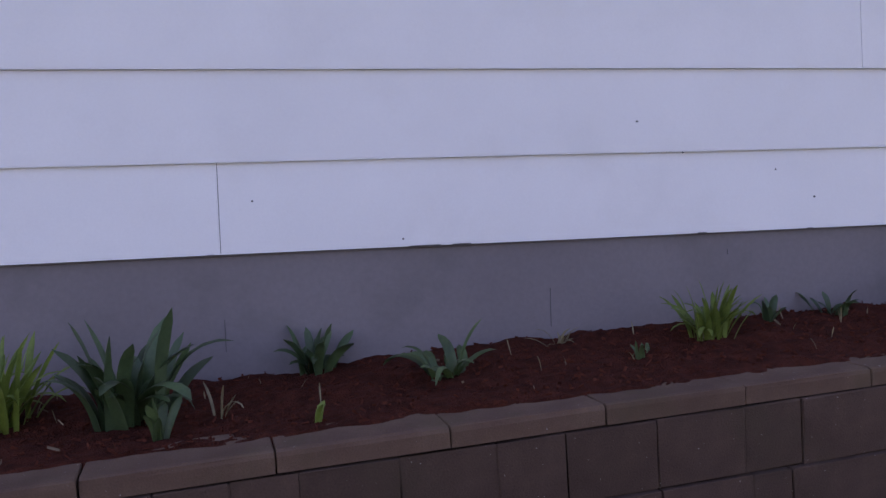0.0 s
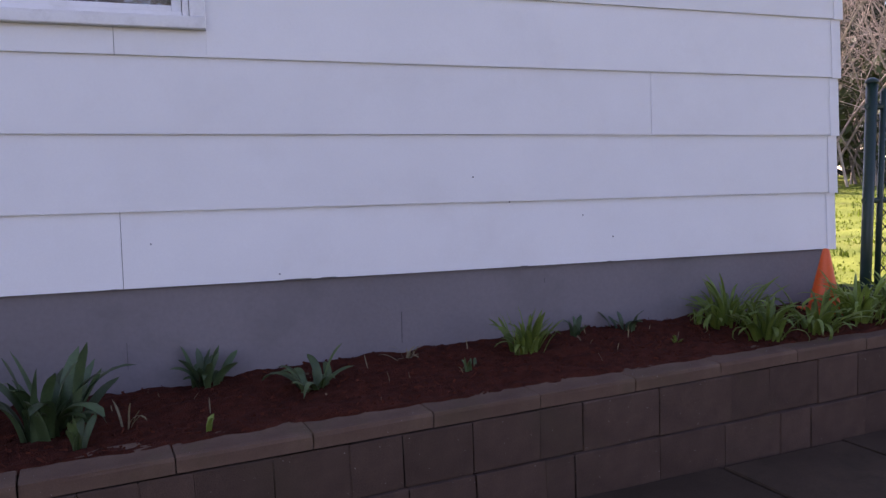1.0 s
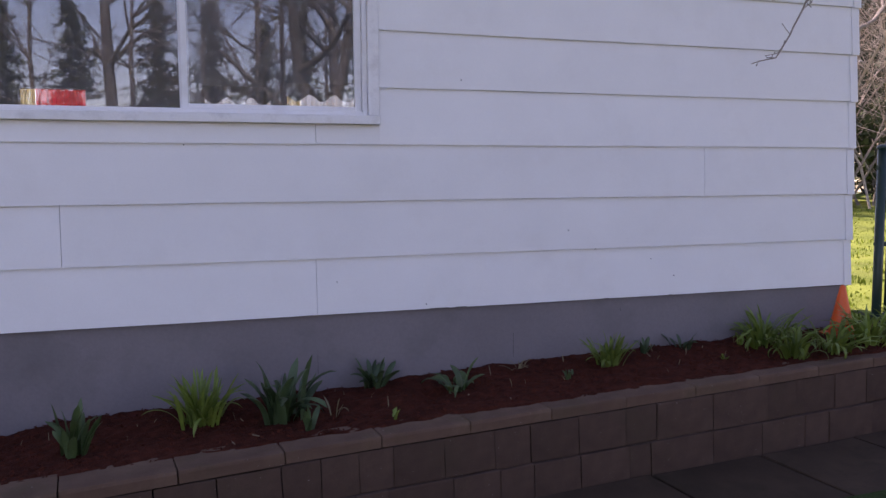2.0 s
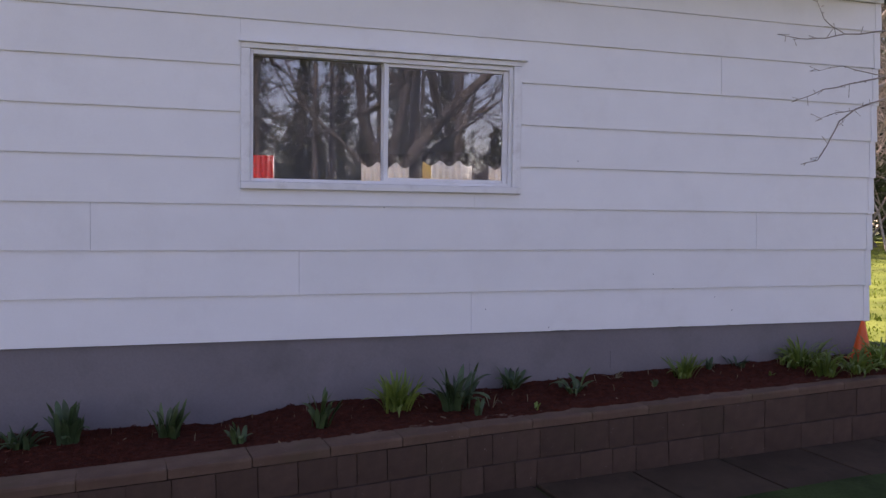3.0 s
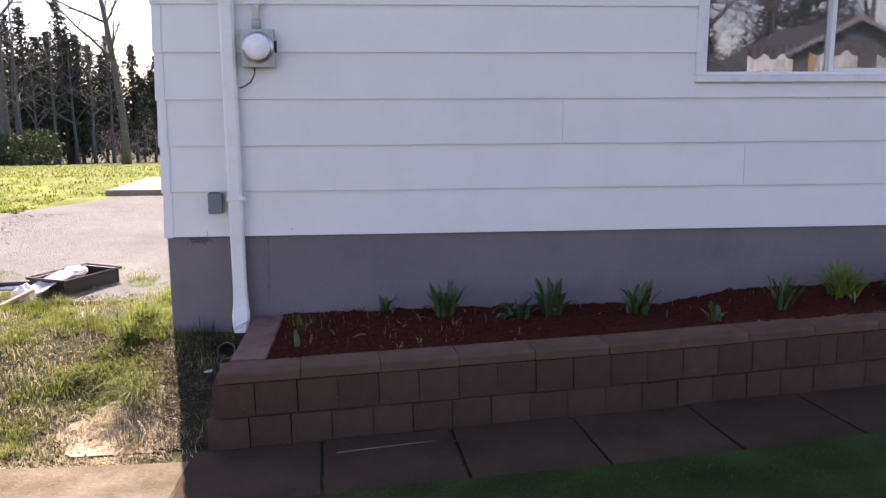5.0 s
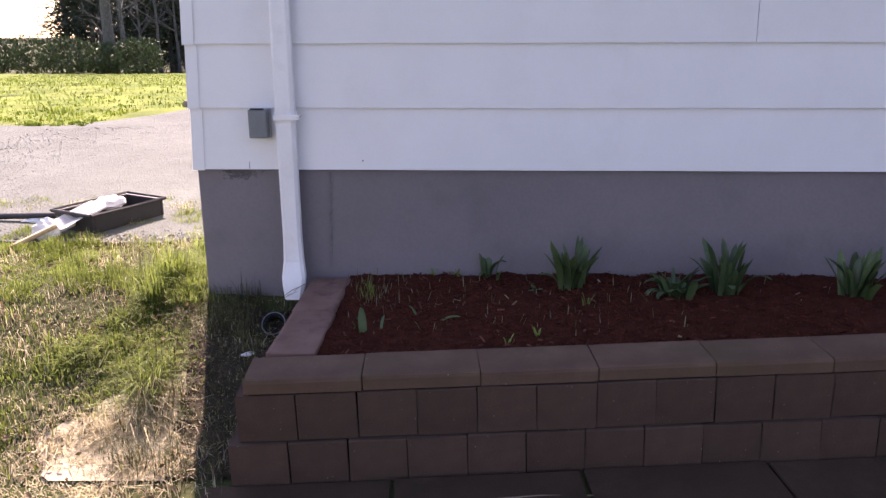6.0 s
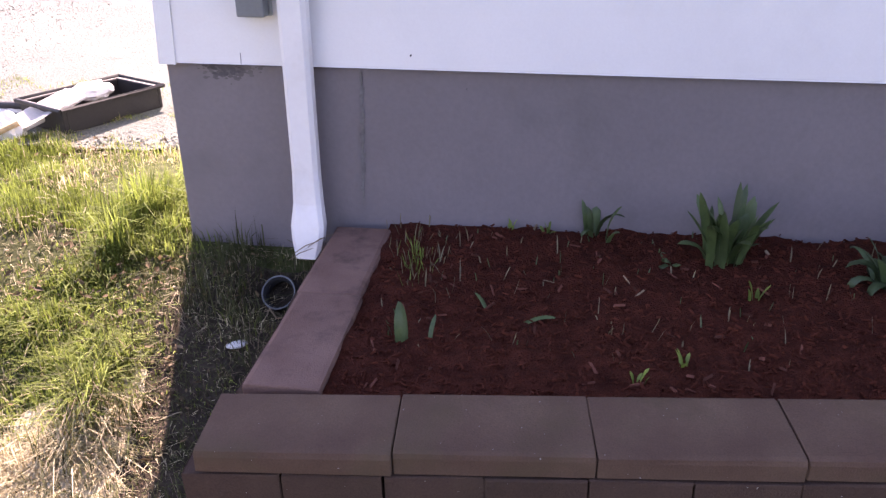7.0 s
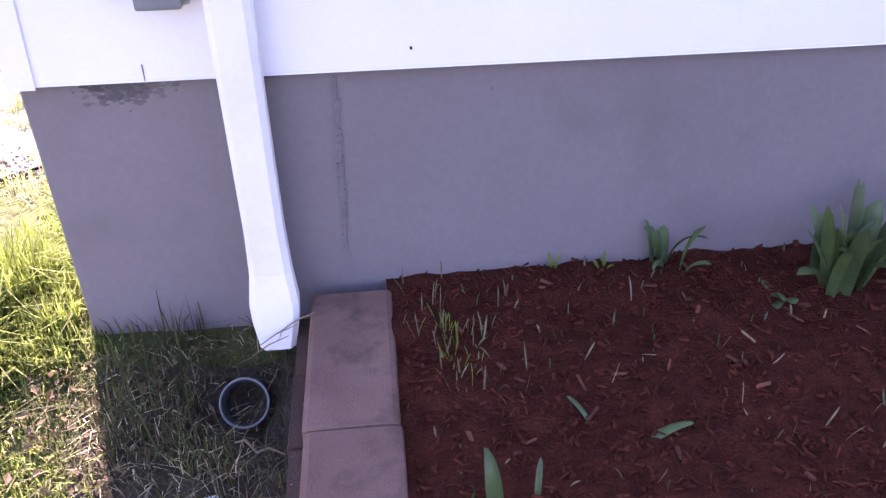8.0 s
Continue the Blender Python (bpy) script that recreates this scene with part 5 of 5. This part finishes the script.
# tangled brush behind the right-hand lawn
def thicket(x, y, w, h, seed, stems=26, label="tangled pale bare thicket behind the lawn"):
    r = random.Random(seed)
    ob = thing("thicket", label, "shrub", group="bare thickets", at=(x, y, ground_z(x, y) - 0.1))
    bm = bmesh.new()
    for _ in range(stems):
        a = r.uniform(0, 6.28)
        b = Vector((r.uniform(-w, w), r.uniform(-0.6, 0.6), 0))
        limb(bm, b, Vector((math.cos(a) * 0.45, math.sin(a) * 0.45, 1)).normalized(), h * r.uniform(0.5, 0.9), r.uniform(0.012, 0.035), 3, r, 4, 0.03, (2, 4), 0.9)
    smooth(part("bramble", bm, M["bark_pale"], ob))


for i, (x, y) in enumerate(((17.7, 8.6), (16.0, 10.0), (19.6, 7.2), (14.6, 11.6), (21.5, 5.8))):
    thicket(x, y, 1.5, 5.4, 60 + i, 34)
for i, (x, y) in enumerate(((-14.8, 55.0), (-18.0, 56.0), (-22.0, 57.0))):
    thicket(x, y, 2.6, 2.8, 80 + i, 24, "brown bare hedge beyond the road")
for i, (x, y) in enumerate(((17.0, 10.6), (19.0, 9.2), (15.2, 12.4), (21.2, 7.6), (23.5, 6.4))):
    shrub(x, y, 1.7, 2.6, 140 + i, "dense dark undergrowth behind the bare thicket")
bare_tree(15.4, 7.4, 9, 0.13, 71, 4, "pale-barked bare tree at the lawn's edge", "bark_pale", lean=(0.1, 0))
for i, (x, y) in enumerate(((22.5, 13.5), (20, 16), (25, 11.5), (27.5, 9.5), (17.5, 18), (24, 15))):
    conifer(x, y, 8, 3.6, 300 + i, "dark conifer behind the thicket")


# small yard tree whose twigs hang in front of the wall
yard = thing("yard_tree", "small bare tree whose boughs reach over the bed", "tree", at=(0, 0, 0))
smooth(part("trunk", tube(bmesh.new(), [(10.6, -2.2, 0.0), (10.62, -2.15, 1.4), (10.5, -2.1, 2.9), (10.4, -2.0, 4.2)], [0.13, 0.10, 0.085, 0.05], 12), M["bark"], yard))
for pts, rads in (([(10.5, -2.1, 2.85), (9.4, -1.6, 2.95), (8.35, -1.3, 2.95)], [0.04, 0.028, 0.012]), ([(10.55, -2.1, 2.4), (9.3, -1.6, 2.6), (8.15, -1.2, 2.64)], [0.035, 0.022, 0.011]), ([(10.45, -2.05, 3.2), (9.4, -1.6, 3.2), (8.25, -1.2, 3.04)], [0.035, 0.022, 0.010]), ([(10.4, -2.0, 4.1), (8.6, -1.7, 4.5), (6.2, -1.5, 4.5), (4.2, -1.3, 4.1), (3.2, -1.2, 3.6), (3.04, -1.2, 3.13)], [0.05, 0.04, 0.03, 0.02, 0.012, 0.007])):
    smooth(part("bough", tube(bmesh.new(), pts, rads, 8), M["bark"], yard))


def twig(name, paths, label):
    ob = yard
    for pts, r0 in paths:
        n = len(pts)
        bm = bmesh.new()
        fine = []
        for a, b in zip(pts, pts[1:]):
            for k in range(4):
                u = k / 4
                q = Vector(a).lerp(Vector(b), u)
                fine.append(q + 0.012 * Vector((noise.noise(q * 9), noise.noise(q * 9 + Vector((5, 0, 0))), noise.noise(q * 9 + Vector((0, 5, 0))))))
        fine.append(Vector(pts[-1]))
        tube(bm, fine, [0.65 * r0 * (1 - 0.7 * i / (len(fine) - 1)) for i in range(len(fine))], 6)
        rt = random.Random(len(fine))
        for i in range(2, len(fine), 1):
            if rt.random() < 0.8:
                d = Vector((rt.gauss(0, 1), rt.gauss(0, 0.6), rt.gauss(0, 1))).normalized()
                tip = fine[i] + d * rt.uniform(0.012, 0.07)
                tube(bm, [fine[i], tip, tip + d * 0.008], [0.0018, 0.0015, 0.0028], 5)
        smooth(part("twig", bm, M["bark_pale"], ob, label))


Y = -1.2
twig("tree_branch", [
    ([(8.4, Y - 0.1, 2.95), (7.7, Y, 2.72), (7.15, Y, 2.56), (6.9, Y, 2.50), (6.72, Y, 2.46), (6.50, Y, 2.38)], 0.011),
    ([(8.2, Y, 2.65), (7.17, Y, 2.44), (6.95, Y, 2.36), (6.83, Y, 2.28), (6.77, Y, 2.15), (6.70, Y, 2.06), (6.58, Y, 2.03)], 0.010),
    ([(6.95, Y, 2.36), (6.80, Y, 2.33), (6.67, Y, 2.28)], 0.005),
    ([(8.3, Y, 3.05), (7.3, Y, 2.85), (6.85, Y, 2.78), (6.6, Y, 2.74), (6.39, Y, 2.75)], 0.009),
    ([(6.85, Y, 2.78), (6.7, Y, 2.86), (6.64, Y, 2.98)], 0.005),
    ([(7.15, Y, 2.56), (6.85, Y, 2.60), (6.62, Y, 2.56)], 0.005)], "thin bare tree branch with small buds")
twig("tree_branch", [([(3.05, Y, 3.15), (2.98, Y, 2.92), (2.93, Y, 2.80), (2.89, Y, 2.72)], 0.006), ([(2.95, Y, 2.84), (2.90, Y, 2.79), (2.86, Y, 2.74)], 0.004)], "single bare budding twig tip")

# ---- behind the camera: what the window mirrors ----
forked = thing("tree", "old bare tree forking low into heavy boughs", "tree", group="bare trees", at=(7.3, -12.5, -0.2))
fr = random.Random(52)
smooth(part("trunk", tube(bmesh.new(), [(0, 0, 0), (0.05, 0, 1.2), (0.0, 0, 2.6)], [0.34, 0.25, 0.24], 14), M["bark"], forked))
for ax, rad0, ln in ((-0.55, 0.15, 4.6), (0.6, 0.17, 5.0), (0.1, 0.13, 5.2), (-1.1, 0.08, 3.0), (1.2, 0.09, 3.4)):
    bm = bmesh.new()
    limb(bm, Vector((0, 0, 2.3)), Vector((ax, fr.uniform(-0.3, 0.3), 1.0)).normalized(), ln, rad0, 4, fr, 8, 0.0, (3, 4), 0.8)
    smooth(part("bough", bm, M["bark"], forked))
bare_tree(8.2, -13.5, 14, 0.16, 19, 4)
for i, (x, y) in enumerate(((3.4, -16), (6.3, -17), (7.4, -21), (10.2, -20), (9.4, -25), (13.2, -26), (16.5, -25), (5.2, -24), (18.5, -22), (1.0, -18))):
    bare_tree(x, y, 9 + i % 4, 0.09 + 0.02 * (i % 3), 700 + i, 4)
bare_tree(8.6, -19.0, 14, 0.2, 16, 4)
bare_tree(12.0, -22.0, 13, 0.18, 17, 4)
bare_tree(2.5, -21.0, 14, 0.22, 18, 4)
for i, (x, y, h) in enumerate(((0.5, -30, 9), (3.5, -34, 10), (8, -33, 9), (12, -30, 11), (15, -33, 12), (18, -28, 11), (21, -31, 11), (24, -34, 12), (-3, -36, 10), (6, -38, 11), (10.5, -38, 12), (28, -30, 11))):
    conifer(x, y, h, 2.6, 400 + i)
for i in range(20):
    conifer(-6 + 2.1 * i + rr.uniform(-0.6, 0.6), rr.uniform(-52, -44), rr.uniform(4.5, 8.0), 3.0, 440 + i)
nb = thing("neighbour_house", "low grey house with a white gable edge behind bare trees", "house", at=(15.5, -18.0, 0.0))
bm = bmesh.new()
box(bm, -3.2, -4, 0, 3.2, 0, 2.6)
part("wall", bm, M["farhouse"], nb)
bm = bmesh.new()
v = [bm.verts.new(c) for c in ((-3.2, -0.02, 2.6), (3.2, -0.02, 2.6), (0, -0.02, 4.1), (-3.2, -3.98, 2.6), (3.2, -3.98, 2.6), (0, -3.98, 4.1))]
for f in ((0, 1, 2), (3, 5, 4), (0, 3, 4, 1)):
    bm.faces.new([v[i] for i in f])
part("gable", bm, M["farhouse"], nb)
for s in (-1, 1):
    bm = bmesh.new()
    v = [bm.verts.new(c) for c in ((s * 3.6, 0.3, 2.42), (0, 0.3, 4.11), (0, -4.3, 4.11), (s * 3.6, -4.3, 2.42), (s * 3.6, 0.3, 2.56), (0, 0.3, 4.25), (0, -4.3, 4.25), (s * 3.6, -4.3, 2.56))]
    for f in ((0, 1, 2, 3), (4, 5, 6, 7), (0, 1, 5, 4), (1, 2, 6, 5), (2, 3, 7, 6), (3, 0, 4, 7)):
        bm.faces.new([v[i] for i in f])
    bmesh.ops.recalc_face_normals(bm, faces=bm.faces)
    part("roof_side", bm, M["roof"], nb)
    bm = bmesh.new()
    v = [bm.verts.new(c) for c in ((s * 3.6, 0.302, 2.40), (0, 0.302, 4.09), (0, 0.34, 4.09), (s * 3.6, 0.34, 2.40), (s * 3.6, 0.302, 2.55), (0, 0.302, 4.24), (0, 0.34, 4.24), (s * 3.6, 0.34, 2.55))]
    for f in ((0, 1, 2, 3), (4, 5, 6, 7), (0, 1, 5, 4), (1, 2, 6, 5), (2, 3, 7, 6), (3, 0, 4, 7)):
        bm.faces.new([v[i] for i in f])
    bmesh.ops.recalc_face_normals(bm, faces=bm.faces)
    part("barge_board", bm, M["grey_box"], nb)

# ---- siding boards, last ----
JOINTS = {0: (5.02,), 1: (3.885,), 2: (2.69, 7.245), 3: (5.03,), 4: (), 5: (), 6: (6.9,), 7: (1.9,), 8: (5.02,)}


def board(x0, x1, z0, z1, foot=None):
    """One lapped board; foot is where the whole board starts if this piece is cut above its lower edge."""
    bm = bmesh.new()
    n = max(1, int((x1 - x0) / 0.5))
    cut = foot is not None
    low = foot if cut else z0
    slope = 0.0115 / LAP
    ya, yb = slope * (z0 - low), slope * (z1 - low)
    prof = [(ya + 0.001, z0 + 0.002), (ya - 0.001, z0), (ya + 0.012, z0), (yb + 0.008, z1), (yb, z1), (ya, z0 + 0.006)]
    loops = []
    for i in range(n + 1):
        x = x0 + (x1 - x0) * i / n
        wv = 0.0 if cut else 0.0022 * noise.noise((x * 0.9, low * 3, 0))
        loops.append([bm.verts.new((x, yy + 0.0014 * noise.noise((x * 0.7, low, 2)), zz + (wv if k in (0, 1, 2, 5) else 0))) for k, (yy, zz) in enumerate(prof)])
    for a, b in zip(loops, loops[1:]):
        for k in range(6):
            bm.faces.new((a[k], b[k], b[(k + 1) % 6], a[(k + 1) % 6]))
    bm.faces.new(loops[0])
    bm.faces.new(loops[-1][::-1])
    bmesh.ops.recalc_face_normals(bm, faces=bm.faces)
    return part("siding_board", bm, M["siding"], wall_front)


for k in range(9):
    z0, z1 = SILL + LAP * k, min(SILL + LAP * (k + 1), 3.366)
    cuts = [LEFT, *JOINTS[k], RIGHT]
    for a, b in zip(cuts, cuts[1:]):
        a2, b2 = a + 0.0011, b - 0.0011
        if z1 <= TZ0 or z0 >= TZ1:
            board(a2, b2, z0, z1)
            continue
        if a2 < TX0:
            board(a2, TX0 - 0.0005, z0, z1)
        if b2 > TX1:
            board(max(a2, TX1 + 0.0005), b2, z0, z1)
        if z0 < TZ0:
            c, d = max(a2, TX0), min(b2, TX1)
            if d - c > 0.02:
                board(c, d, z0, TZ0 - 0.001)
        if z1 > TZ1 and a2 < TX0:
            board(TX0, TX1, TZ1 + 0.007, z1, z0)
    # folded corner pieces
    for x, s in ((LEFT, -1), (RIGHT, 1)):
        bm = bmesh.new()
        xo = x + s * 0.004
        box(bm, min(xo, x - s * 0.05), -0.0055, z0 - 0.004, max(xo, x - s * 0.05), -0.0015, z1 - 0.004)
        box(bm, min(xo, x - s * 0.002), -0.0015, z0 - 0.004, max(xo, x - s * 0.002), 0.05, z1 - 0.004)
        for v in bm.verts:
            if v.co.z > z1 - 0.01:
                v.co.y += 0.011
                v.co.x -= s * 0.008
        part("corner_piece", bm, M["siding"], wall_front)

# nail heads and scars on the siding
for x, z in ((6.385, 1.303), (5.775, 2.085), (0.985, 0.962), (5.58, 0.945), (4.42, 1.75), (6.55, 1.196), (5.12, 1.08), (7.05, 1.03), (6.9, 1.13)):
    part("nail_head", tube(bmesh.new(), [(x, 0.003, z), (x, -0.004 + 0.008 * ((z - SILL) % LAP) / LAP, z)], 0.003, 8), M["black"], wall_front)
for x in (0.463,):
    part("board_split", boxed(x - 0.0007, -0.0012, 0.922, x + 0.0007, 0.004, 0.955), M["black"], wall_front)
for x0, x1 in ((5.60, 5.70), (5.74, 5.80), (6.60, 6.63), (7.02, 7.04), (4.98, 5.0)):
    part("paint_chip", boxed(x0, -0.0022, SILL - 0.0015, x1, 0.004, SILL + 0.0022), M["scar"], wall_front)
